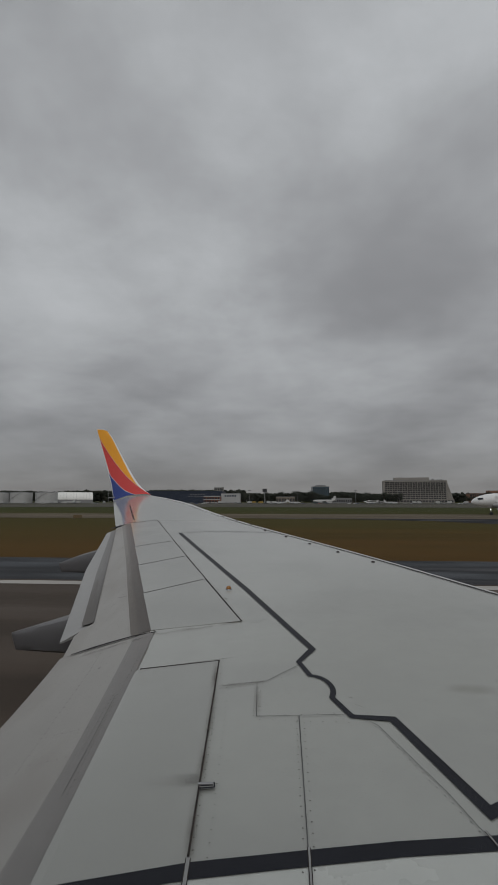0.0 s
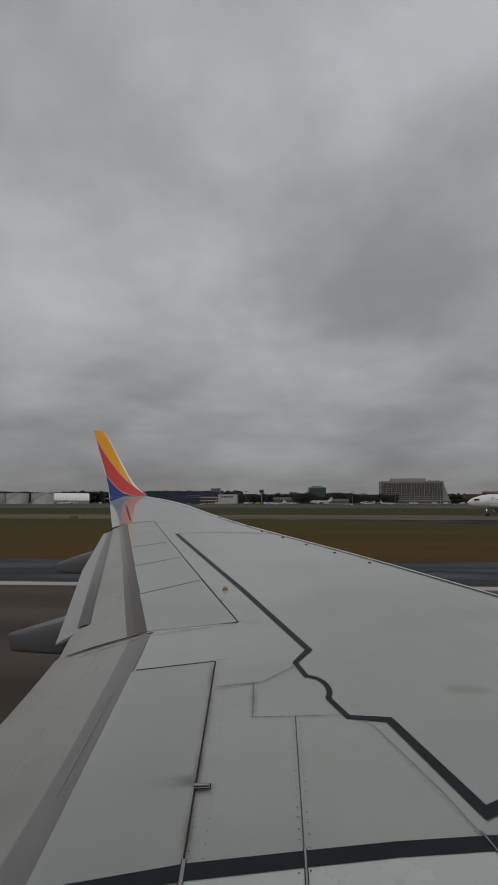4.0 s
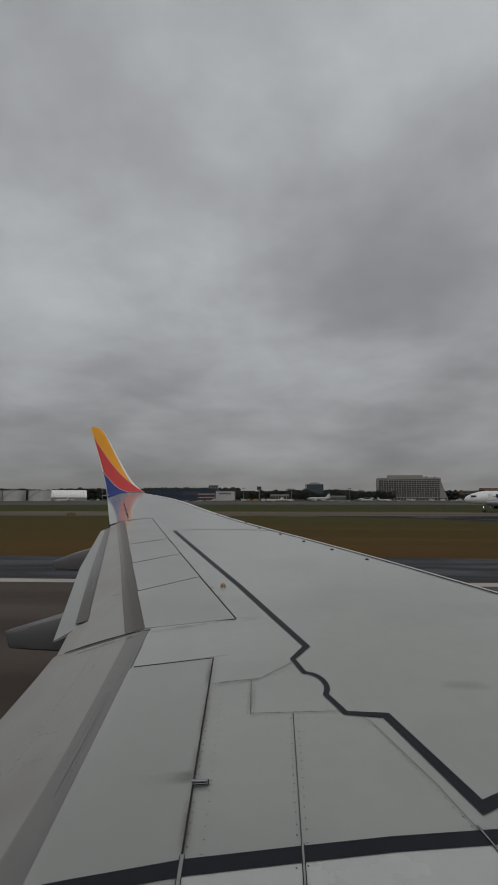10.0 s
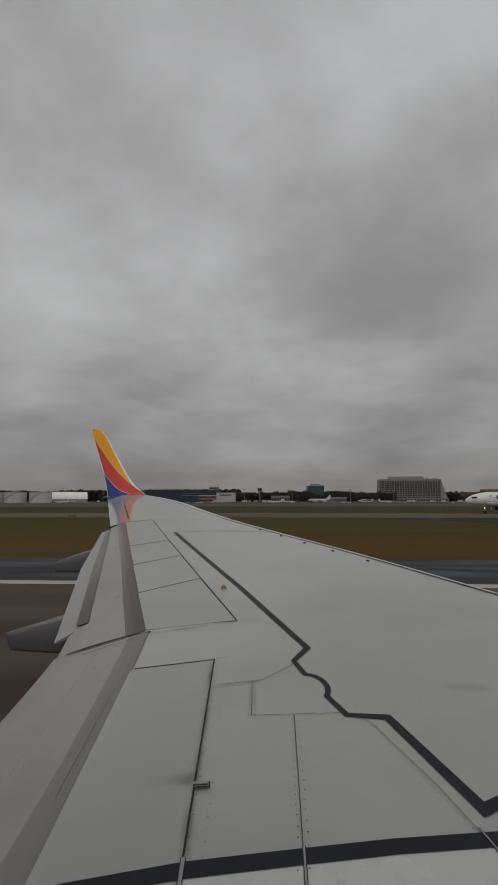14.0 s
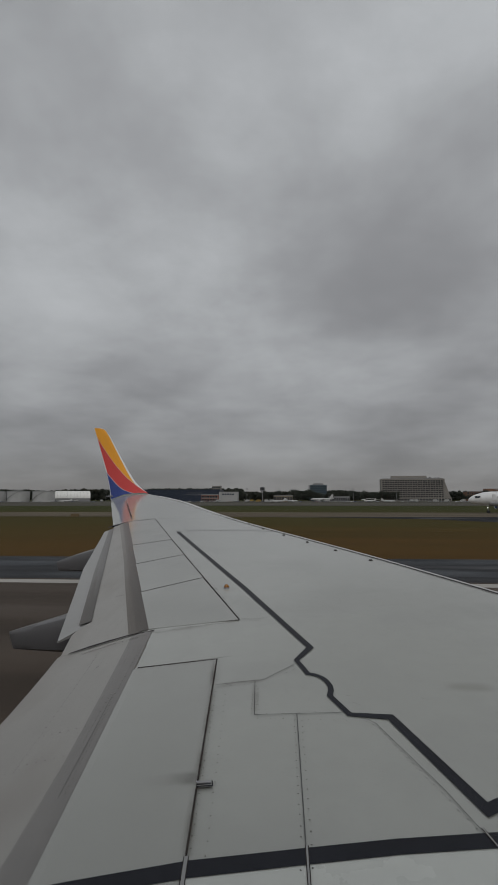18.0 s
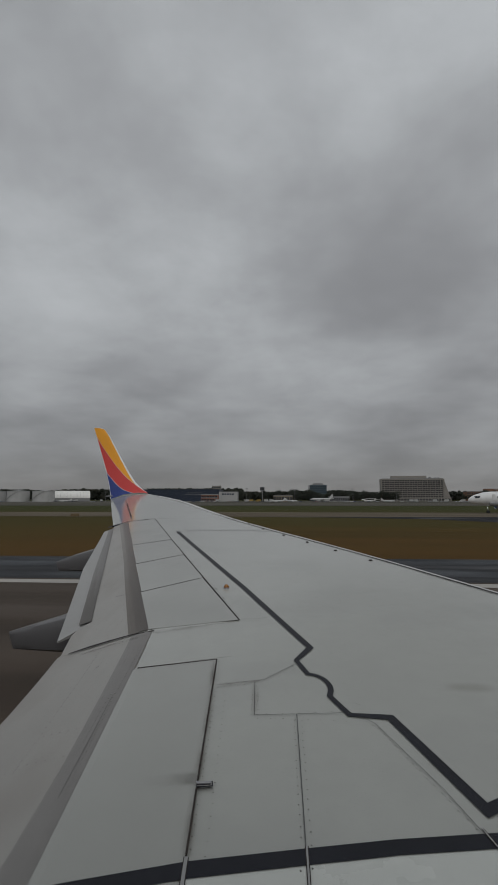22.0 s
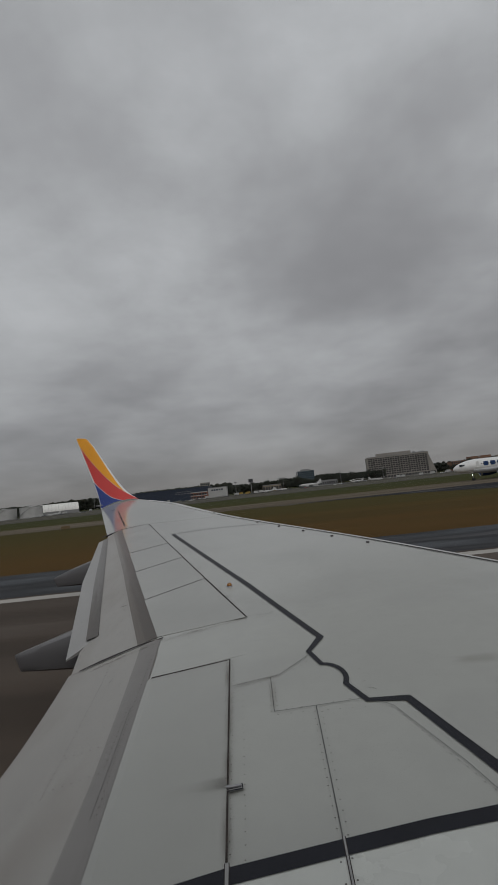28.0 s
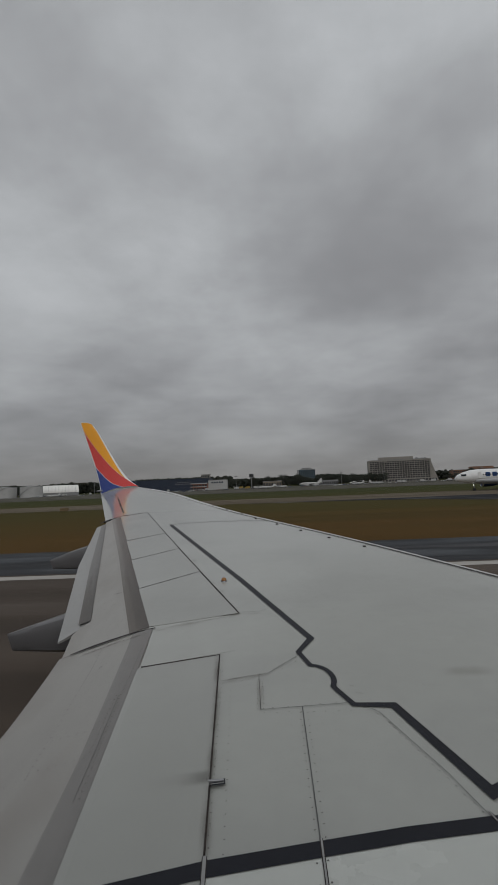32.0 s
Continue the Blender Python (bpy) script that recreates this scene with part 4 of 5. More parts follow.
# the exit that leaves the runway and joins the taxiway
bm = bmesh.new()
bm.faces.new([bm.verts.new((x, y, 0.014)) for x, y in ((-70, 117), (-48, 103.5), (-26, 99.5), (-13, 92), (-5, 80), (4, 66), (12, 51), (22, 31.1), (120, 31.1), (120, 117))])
tagged(part("runway_exit", bm, DAMP, None, "dark wet asphalt exit with water sheen painted as pale streaks"), kind="structure")
# ---- taxiway signs ----
SIGN_FACE = material("orange_sign_face", (0.55, 0.22, 0.02), 0.5, vary=0.06, scale=2.0)
SIGN_DULL = material("weathered_sign_face", (0.14, 0.095, 0.045), 0.6, vary=0.12, scale=3.0)
SIGN_BLACK = material("black_sign_face", (0.03, 0.03, 0.032), 0.5, vary=0.1, scale=2.0)


def airfield_sign(at, wide, tall, turn, faces, label):
    s = thing("taxiway_sign", label, "sign", "taxiway signs", at=at, turn=turn)
    n = len(faces)
    for i, mat in enumerate(faces):
        x0, x1 = -wide / 2 + wide * i / n + 0.01, -wide / 2 + wide * (i + 1) / n - 0.01
        p = part("sign_panel", boxed(x0, x1, -0.09, 0.09, 0.18, 0.18 + tall, bevel=0.015), mat, s)
        if mat is SIGN_FACE:
            for k in range(3):
                w = (x1 - x0) / 7
                part("sign_mark", boxed(x0 + w * (1 + 2 * k), x0 + w * (2 + 2 * k), -0.098, -0.092, 0.18 + tall * 0.25, 0.18 + tall * 0.75), SIGN_BLACK, p)
    for x in (-wide * 0.35, wide * 0.35):
        part("sign_leg", tube(bmesh.new(), (x, 0, 0), (x, 0, 0.2), 0.04), STEEL, s)
    return s


airfield_sign((23.1, 86, 0.014), 4.0, 0.75, 2, (SIGN_BLACK, SIGN_FACE), "long low taxiway sign with black and orange panels")
airfield_sign((-83.3, 98, 0), 1.7, 0.62, 24, (SIGN_DULL,), "small dull orange sign in the grass")
airfield_sign((-87.5, 166, 0), 4.2, 0.7, 25, (SIGN_BLACK, SIGN_FACE, SIGN_BLACK), "low dark taxiway sign in the grass beyond the taxiway")


# ---- the other airliner, taxiing ----
LIT = bpy.data.materials.new("lit_lamp_glass")
LIT.use_nodes = True
LIT.node_tree.nodes["Principled BSDF"].inputs["Emission Color"].default_value = (1.0, 0.96, 0.88, 1)
LIT.node_tree.nodes["Principled BSDF"].inputs["Emission Strength"].default_value = 3.0
NAVY = material("navy_paint", (0.010, 0.045, 0.15), 0.3, vary=0.04, scale=1.0)
SKYBLUE = material("light_blue_paint", (0.06, 0.36, 0.72), 0.3, vary=0.04, scale=1.0)
BELLY = material("belly_grey_paint", (0.42, 0.43, 0.44), 0.35, vary=0.04, scale=1.0)


def ring_x(x, ry, rz, z, n=28, y=0.0):
    return [(x, y + ry * math.cos(2 * math.pi * k / n), z + rz * math.sin(2 * math.pi * k / n)) for k in range(n)]


def surface(root, tip, thick=0.12):
    """A wing or fin between two chords, each (leading point, trailing point)."""
    out = []
    for (a, b), t in ((root, thick), (tip, thick * 0.6)):
        a, b = Vector(a), Vector(b)
        span = (Vector(tip[0]) - Vector(root[0])).normalized()
        nrm = (b - a).cross(span).normalized()
        c = (b - a).length
        prof = ((0, 0), (0.03, 0.55), (0.15, 1), (0.4, 0.95), (0.75, 0.45), (1, 0.02))
        out.append([a.lerp(b, s) + nrm * h * t * c / 2 for s, h in prof] + [a.lerp(b, s) - nrm * h * t * c / 2 for s, h in prof[-2:0:-1]])
    return loft(out)


# White dimmed for the far jets: distant haze is put into the colour.
HAZE_WHITE = material("hazed_white_paint", (0.50, 0.50, 0.49), 0.45, vary=0.05, scale=1.0)


def jet(name, label, group, livery):
    """An airliner about 37 m long: nose towards -x, at x = 0."""
    p = thing(name, label, "airplane", group)
    paint = WHITE if livery else HAZE_WHITE
    prof = ((0.0, 0.06, 3.35), (0.35, 0.6, 3.40), (1.0, 1.02, 3.48), (2.2, 1.45, 3.62), (4.0, 1.82, 3.78), (6.0, 1.975, 3.85), (25.5, 1.975, 3.85), (29, 1.75, 4.05), (33, 1.05, 4.6), (36.6, 0.28, 5.1))
    body = part("fuselage", loft([ring_x(x, r * 0.95, r * 0.93, z + 0.06) for x, r, z in prof]), paint, p, "white fuselage", True)
    part("belly", loft([ring_x(x, r * 0.962, r * 0.52, z - 1.02 * r * 0.5) for x, r, z in ((5, 1.7, 3.7), (9, 2.0, 3.75), (22, 2.0, 3.75), (27, 1.6, 3.95))]), BELLY if livery else paint, body, "", True)
    glass = part("cockpit_window", boxed(1.45, 2.75, -1.40, 1.40, 4.05, 4.55, bevel=0.1), GLASS, body)
    for side in (-1, 1):
        w = part("wing", surface(((11.2, side * 1.7, 2.9), (18.6, side * 1.7, 2.75)), ((20.3, side * 16.9, 4.3), (21.9, side * 16.9, 4.25)), 0.13), FAIRING if livery else paint, p, "", True)
        part("winglet", surface(((20.9, side * 16.85, 4.25), (21.9, side * 16.85, 4.25)), ((21.6, side * 17.0, 4.95), (22.0, side * 17.0, 4.95)), 0.1), NAVY if livery else paint, w)
        part("stabilizer", surface(((31.2, side * 0.8, 4.9), (34.4, side * 0.8, 4.9)), ((34.3, side * 6.2, 5.5), (35.8, side * 6.2, 5.5)), 0.1), paint, p)
        e = part("engine", loft([ring_x(x, r, r, 2.05, 24, side * 5.75) for x, r in ((9.6, 0.95), (9.9, 1.12), (10.8, 1.2), (12.6, 1.12), (14.0, 0.75))]), NAVY if livery else paint, p, "navy blue engine pod" if livery else "", True)
        part("intake_lip", loft([ring_x(x, r, r, 2.05, 24, side * 5.75) for x, r in ((9.5, 0.93), (9.46, 1.0), (9.56, 1.08), (9.8, 1.125))], caps=False), ALU, e, "", True)
        part("pylon", surface(((11.0, side * 5.75, 3.1), (15.5, side * 5.75, 3.1)), ((11.6, side * 5.75, 2.4), (14.0, side * 5.75, 2.4)), 0.1), paint, e)
        leg = part("main_gear", tube(bmesh.new(), (18.3, side * 3.8, 0.5), (18.3, side * 3.8, 2.9), 0.12, 0.16), STEEL, p)
        for g in (-0.46, 0.46):
            part("wheel", tube(bmesh.new(), (18.3, side * 3.8 + g - 0.2, 0.58), (18.3, side * 3.8 + g + 0.2, 0.58), 0.58, 0.58, 20), RUBBER, leg)
        # cabin windows on both sides
        pane = None
        for k in range(46):
            x = 7.0 + k * 0.46
            m = Matrix.Translation((x, side * 1.862, 4.28))
            if pane is None:
                pane = part("cabin_window", boxed(-0.11, 0.11, -0.02, 0.02, -0.16, 0.16, bevel=0.015), GLASS, p)
                pane.matrix_basis = m
            else:
                again("cabin_window", pane, m, p)
        for x in (5.6, 28.2):
            part("cabin_door", boxed(x, x + 0.82, side * 1.80 - 0.08, side * 1.80 + 0.08, 3.35, 5.05, bevel=0.05), paint, body)
    leg = part("nose_gear", tube(bmesh.new(), (5.1, 0, 0.4), (5.1, 0, 2.4), 0.09, 0.11), STEEL, p)
    if livery:
        part("taxi_light", tube(bmesh.new(), (4.93, 0, 1.5), (5.0, 0, 1.5), 0.16, 0.16, 14), LIT, leg, "glowing taxi light")
    for g in (-0.25, 0.25):
        part("wheel", tube(bmesh.new(), (5.1, g - 0.11, 0.38), (5.1, g + 0.11, 0.38), 0.38, 0.38, 18), RUBBER, leg)
    fin = part("tail_fin", surface(((28.6, 0, 5.5), (34.9, 0, 5.3)), ((33.0, 0, 11.3), (35.6, 0, 11.3)), 0.1), NAVY if livery else paint, p, "dark blue tail fin" if livery else "", True)
    if livery:
        # blocky navy marks along the side and pale arcs on the fin
        for side in (-1, 1):
            for k in range(6):
                x = 7.6 + k * 1.82
                part("side_mark", boxed(x, x + 1.2, side * 1.78 - 0.10, side * 1.78 + 0.10, 3.75, 4.9, bevel=0.05), NAVY, body)
        for k in range(10):
            bm = bmesh.new()
            r = 1.2 + 0.52 * k
            pts = []
            for i in range(15):
                a = radians(95 - i * 6.2)
                x, z = 29.6 + k * 0.2 + r * math.cos(a) * 0.95, 4.9 + r * math.sin(a)
                front, back = 28.6 + (z - 5.5) * 0.752 + 0.15, 34.95 + (z - 5.3) * 0.1 - 0.15
                if 5.8 < z < 9.3 and front < x < back:
                    pts.append((x, z))
            if len(pts) < 2:
                continue
            for side in (-1, 1):
                rows = []
                for x, z in pts:
                    chord = max(0.5, (34.95 + (z - 5.3) * 0.1) - (28.6 + (z - 5.5) * 0.752))
                    y = side * (0.05 * chord + 0.03)
                    rows.append((bm.verts.new((x, y, z - 0.13)), bm.verts.new((x, y, z + 0.13))))
                for a, b in zip(rows, rows[1:]):
                    bm.faces.new((a[0], a[1], b[1], b[0]))
            part("fin_arc", bm, SKYBLUE, fin, "light blue arc on the fin")
    return p


taxiing = jet("taxiing_airliner", "white airliner with navy engines and a blue tail on the taxiway", "airliners on the field", True)
taxiing.matrix_basis = pose(9.3, 133, 0.02, 0, 0, 0)
parked = jet("parked_airliner", "plain white airliner parked on the far ramp", "airliners on the field", False)
parked.matrix_basis = pose(-290, 700, 0.03, 0, 0, 8)
for x, y, turn, s in ((4, 750, 5, 1.0), (330, 820, 170, 1.0), (395, 760, 0, 1.0), (470, 800, 12, 1.0)):
    copy_thing(parked, pose(x, y, 0.03, 0, 0, turn))
for x, y, turn in ((-52, 560, 20), (-20, 600, 160), (66, 640, 8), (96, 590, 175), (300, 650, 15), (352, 600, 170), (410, 640, 200), (-330, 610, 30)):
    tagged(copy_thing(parked, pose(x, y, 0.03, 0, 0, turn) @ Matrix.Scale(0.48, 4)), "small white business jet parked on the ramp", "airplane", "business jets")

# ---- buildings beyond the ramp ----
CREAM = material("cream_concrete", (0.270, 0.251, 0.226), 0.7, vary=0.08, scale=0.06, per_object=0.05)
PALE = material("white_cladding", (0.46, 0.46, 0.45), 0.5, vary=0.06, scale=0.05, second=(0.36, 0.36, 0.35), second_at=(0.5, 0.75), second_scale=0.06)
FABRIC = material("white_roof_fabric", (0.80, 0.79, 0.75), 0.6, vary=0.04, scale=0.05)
NAVYWALL = material("navy_cladding", (0.022, 0.032, 0.055), 0.45, vary=0.12, scale=0.08)
TEAL = material("blue_green_glass", (0.075, 0.115, 0.14), 0.12, vary=0.12, scale=0.05, per_object=0.2)
BRICK = material("red_brown_brick", (0.21, 0.115, 0.075), 0.8, vary=0.1, scale=0.1)
TAN = material("tan_plaster", (0.25, 0.21, 0.16), 0.75, vary=0.1, scale=0.08)
ORANGEB = material("orange_panel", (0.24, 0.09, 0.05), 0.6, vary=0.1, scale=0.1)
GREYB = material("grey_cladding", (0.24, 0.24, 0.24), 0.6, vary=0.1, scale=0.06)
# Window glass raised from black: haze over the distance is painted in.
HAZEGLASS = material("hazed_window_glass", (0.050, 0.050, 0.052), 0.35, vary=0.12, scale=0.3, per_object=0.25)
DARK = material("dark_opening", (0.035, 0.037, 0.04), 0.5, vary=0.15, scale=0.1)


def building(name, label, x, y, wide, deep, tall, wall_mat, floors, columns, glass, turn=0.0, fins=False, roof_mat=None, z=0.03, base=0.0):
    """A block with a parapet and single windows on its front; the front faces -y. base: height left without windows at the foot."""
    b = thing(name, label, "building", at=(x, y, z), turn=turn)
    part("wall", boxed(-wide / 2, wide / 2, 0, deep, 0, tall), wall_mat, b)
    part("roof", boxed(-wide / 2 - 0.3, wide / 2 + 0.3, -0.3, deep + 0.3, tall, tall + 0.9), roof_mat or GREYB, b)
    if floors:
        fh, cw = (tall - base - 1.0) / floors, wide / columns
        pane = None
        for f in range(floors):
            for c in range(columns):
                m = Matrix.Translation((-wide / 2 + (c + 0.5) * cw, 0, base + (f + 0.5) * fh))
                if pane is None:
                    pane = part("window", boxed(-cw * (0.41 if fins else 0.36), cw * (0.41 if fins else 0.36), -0.12, 0.3, -fh * 0.36, fh * 0.36), glass, b)
                    pane.matrix_basis = m
                else:
                    again("window", pane, m, b)
        if fins:
            edge = None
            for f in range(floors + 1):
                m = Matrix.Translation((0, 0, base + f * fh))
                if edge is None:
                    edge = part("balcony_band", boxed(-wide / 2 - 0.2, wide / 2 + 0.2, -1.3, 0.0, -fh * 0.13, fh * 0.13), wall_mat, b)
                    edge.matrix_basis = m
                else:
                    again("balcony_band", edge, m, b)
            fin = None
            for c in range(columns + 1):
                m = Matrix.Translation((-wide / 2 + c * cw, 0, 0))
                if fin is None:
                    fin = part("wall_fin", boxed(-0.35, 0.35, -1.1, 0.0, base, tall - 0.5), wall_mat, b)
                    fin.matrix_basis = m
                else:
                    again("wall_fin", fin, m, b)
    return b


hotel = building("hotel", "cream concrete hotel slab with rows of balconies", 236, 1040, 124, 26, 47.0, CREAM, 9, 24, HAZEGLASS, turn=-6, fins=True, base=7.0)
part("penthouse", boxed(-42, 30, 4, 20, 47.9, 53.5), CREAM, hotel, "plain storey set back on the roof")
podium = part("podium", boxed(-66, 74, -14, 0, 0, 7.5), CREAM, hotel, "low cream podium with dark openings")
for k in range(22):
    part("podium_opening", boxed(-63 + k * 6.2, -58.2 + k * 6.2, -14.15, -13.9, 1.2, 5.2), DARK, podium)
for x0, x1, y, tall in ((36, 41, 12, 3.2), (47, 50, 10, 2.2), (54, 58, 14, 2.6)):
    part("roof_plant", boxed(x0, x1, y, y + 4, 47.85, 47.9 + tall, bevel=0.1), GREYB, hotel)
for sx in (-1, 1):
    part("end_wall", boxed(sx * 63.5 - 1.2, sx * 63.5 + 1.2, -2.2, 27, 0, 46.5), CREAM, hotel)
for k in range(18):
    part("terrace", boxed(62, 62.6 + (18 - k) * 0.85, 0, 26, k * 2.6, k * 2.6 + 2.58), CREAM, hotel, "stepped end terrace")
part("cornice", boxed(-63, 63, -1.7, 0, 44.2, 46.8), CREAM, hotel)
office = building("office_block", "blue-green glass office block above the trees", 44, 1110, 38, 30, 36, TEAL, 8, 9, GLASS, turn=4)
part("plant_room", boxed(-10, 12, 6, 22, 36.9, 40.5), GREYB, office)
domed = building("domed_office", "grey office block with a peaked glass crown", 600, 1200, 50, 34, 34, GREYB, 7, 10, GLASS)
bm = bmesh.new()
bmesh.ops.create_cone(bm, cap_ends=True, segments=4, radius1=15, radius2=1.2, depth=11, matrix=Matrix.Translation((12, 17, 40.4)) @ pose(0, 0, 0, 0, 0, 45))
part("crown", bm, TEAL, domed, "peaked glass crown")
building("apartment_tower", "cream tower block standing far behind the hangars", -205, 1210, 22, 20, 37, CREAM, 7, 5, GLASS)
brick = building("brick_offices", "long red-brown brick office building", 480, 1190, 150, 30, 22, BRICK, 4, 30, GLASS, turn=-3)
part("raised_block", boxed(-30, 22, 4, 24, 22.9, 29), BRICK, brick)
part("raised_block", boxed(40, 66, 4, 24, 22.9, 26.5), TAN, brick)
building("cargo_building", "low tan cargo building with dark doors", -38, 800, 31, 18, 10, TAN, 1, 7, DARK, base=1.0)
building("service_building", "low grey service building on the ramp", 59, 840, 34, 20, 8, GREYB, 1, 9, DARK, base=0.5)
canopy = thing("fabric_canopy", "low white arched fabric canopy on thin posts", "canopy", at=(111, 830, 0.03))
part("canopy_roof", loft([[(-15 + 30 * k / 16, y, 2.6 + 2.6 * math.sin(math.pi * k / 16) - d) for k in range(17)] for y, d in ((0, 0.25), (0.02, 0), (16, 0), (16.02, 0.25))], close=False, caps=False), FABRIC, canopy, "white fabric roof", True)
for x in (-15, -7.5, 0, 7.5, 15):
    part("post", tube(bmesh.new(), (x, 0.3, 0), (x, 0.3, 2.6 + 2.5 * math.cos(math.pi * x / 30)), 0.14, 0.14, 8), GREYB, canopy)
building("concourse", "long low tan concourse building", 760, 800, 260, 30, 13, TAN, 2, 40, GLASS)
fire = building("orange_terminal", "orange-panelled low building with white bands before the hangar", -168, 850, 29, 20, 12, ORANGEB, 2, 6, GLASS)
for z in (0.4, 5.8, 11.2):
    part("white_band", boxed(-14.8, 14.8, -0.5, -0.15, z, z + 0.9), PALE, fire)
store = building("lettered_store", "white building with unreadable dark lettering", -138, 880, 34, 24, 17, PALE, 0, 0, GLASS)
for k in range(5):
    part("letter_bar", boxed(-11 + k * 4.6, -8 + k * 4.6, -0.25, -0.05, 11.5, 14.5), NAVYWALL, store)
navy = building("navy_hangar", "large dark navy aircraft hangar with small pale lettering", -232, 905, 150, 60, 21.5, NAVYWALL, 0, 0, GLASS, roof_mat=NAVYWALL)
for k in range(4):
    part("hangar_door", boxed(-62 + k * 31, -33 + k * 31, -0.5, -0.1, 0, 14), NAVYWALL, navy)
for k in range(6):
    part("letter_bar", boxed(14 + k * 5, 17.0 + k * 5, -0.75, -0.55, 15.4, 16.5), GREYB, navy)
    part("letter_bar", boxed(10 + k * 6, 14.0 + k * 6, -0.75, -0.55, 12.0, 13.0), GREYB, navy)

# the vaulted white hangar
vault = thing("fabric_hangar", "white vaulted fabric hangar with a grey foot wall", "hangar", at=(-421, 850, 0.03), turn=26)
rings = [[(x, 22 - 22 * math.cos(math.pi * k / 20), 6 + 13.5 * math.sin(math.pi * k / 20)) for k in range(21)] for x in np.linspace(-34, 34, 12)]
part("roof", loft(rings, close=False, caps=False), FABRIC, vault, "white fabric vault", True)
for x in (-33.6, 33.6):
    part("end_wall", loft([[(x + d, 22 - 21.8 * math.cos(math.pi * k / 20), 6 + 13.3 * math.sin(math.pi * k / 20)) for k in range(21)] for d in (-0.2, 0.2)]), FABRIC, vault)
part("foot_wall", boxed(-34, 34, 0.2, 43.8, 0, 6), GREYB, vault, "grey foot wall")
for k in range(13):
    part("roof_rib", loft([[(x, 22 - 22.1 * math.cos(math.pi * j / 16), 6 + 13.6 * math.sin(math.pi * j / 16)) for j in range(17)] for x in (-34 + k * 5.66 - 0.12, -34 + k * 5.66 + 0.12)], close=False, caps=False), PALE, vault)


# fuel tanks with a stair that winds up the shell
def fuel_tank(at):
    t = thing("fuel_tank", "white cylindrical fuel tank with a winding stair", "tank", "tank farm", at=at)
    bm = tube(bmesh.new(), (0, 0, 0), (0, 0, 18), 18, 18, 64)
    part("shell", bm, PALE, t, "", False)
    part("roof", tube(bmesh.new(), (0, 0, 18), (0, 0, 19.0), 18, 1.0, 64), PALE, t)
    part("rim", loft([[(r * math.cos(2 * math.pi * k / 64), r * math.sin(2 * math.pi * k / 64), z) for k in range(64)] for r, z in ((18.02, 17.4), (18.3, 17.4), (18.3, 18.1), (18.02, 18.1))], caps=False), GREYB, t)
    bm = bmesh.new()
    for k in range(46):
        a = radians(-150 + k * 2.0)
        p = (18.4 * math.cos(a), 18.4 * math.sin(a))
        box(bm, p[0] - 0.4, p[0] + 0.4, p[1] - 0.4, p[1] + 0.4, k * 0.386, k * 0.386 + 0.55)
    part("stair", bm, GREYB, t, "thin grey winding stair")
    return t


tank = fuel_tank((-446, 800, 0.03))
for x, y in ((-491, 800), (-537, 806), (-583, 800), (-629, 808), (-675, 800)):
    copy_thing(tank, pose(x, y, 0.03))


# ramp lamps, a billboard, service vehicles
def ramp_lamp(at):
    l = thing("ramp_lamp", "tall grey ramp lamp post with a lamp head", "lamp post", "ramp lamps", at=at)
    part("pole", tube(bmesh.new(), (0, 0, 0), (0, 0, 20), 0.35, 0.18, 10), GREYB, l)
    part("lamp_head", boxed(-2.2, 2.2, -0.5, 0.5, 19.6, 20.8, bevel=0.1), GREYB, l)
    return l


post = ramp_lamp((-95, 760, 0.03))
for x, y in ((-330, 780), (-268, 800), (-18, 820), (75, 790), (160, 860), (330, 860), (420, 850), (520, 830)):
    copy_thing(post, pose(x, y, 0.03))
for x, y in ((-317, 780), (-289, 780)):
    l = thing("apron_floodlight", "lit white floodlight on a grey pole", "lamp post", "apron floodlights", at=(x, y, 0.03))
    part("pole", tube(bmesh.new(), (0, 0, 0), (0, 0, 13.2), 0.25, 0.14, 10), GREYB, l)
    head = part("lamp_head", boxed(-1.0, 1.0, -0.4, 0.4, 13.0, 14.6, bevel=0.1), GREYB, l)
    part("lamp_glass", boxed(-0.85, 0.85, -0.46, -0.41, 13.15, 14.45), LIT, head, "glowing lamp glass")
board = thing("billboard", "grey billboard on a tall single pole", "billboard", at=(-76, 900, 0.03))
part("pole", tube(bmesh.new(), (0, 0, 0), (0, 0, 20), 0.8, 0.7, 12), GREYB, board)
part("panel", boxed(-4.2, 4.2, -0.7, 0.7, 20, 26.5, bevel=0.15), GREYB, board)
part("panel_face", boxed(-3.8, 3.8, -0.85, -0.75, 20.6, 25.9), DARK, board)
part("catwalk", boxed(-4.2, 4.2, -1.6, -0.7, 19.7, 19.95), STEEL, board)
YTRUCK = material("yellow_vehicle_paint", (0.34, 0.23, 0.06), 0.5, vary=0.06, scale=0.5)


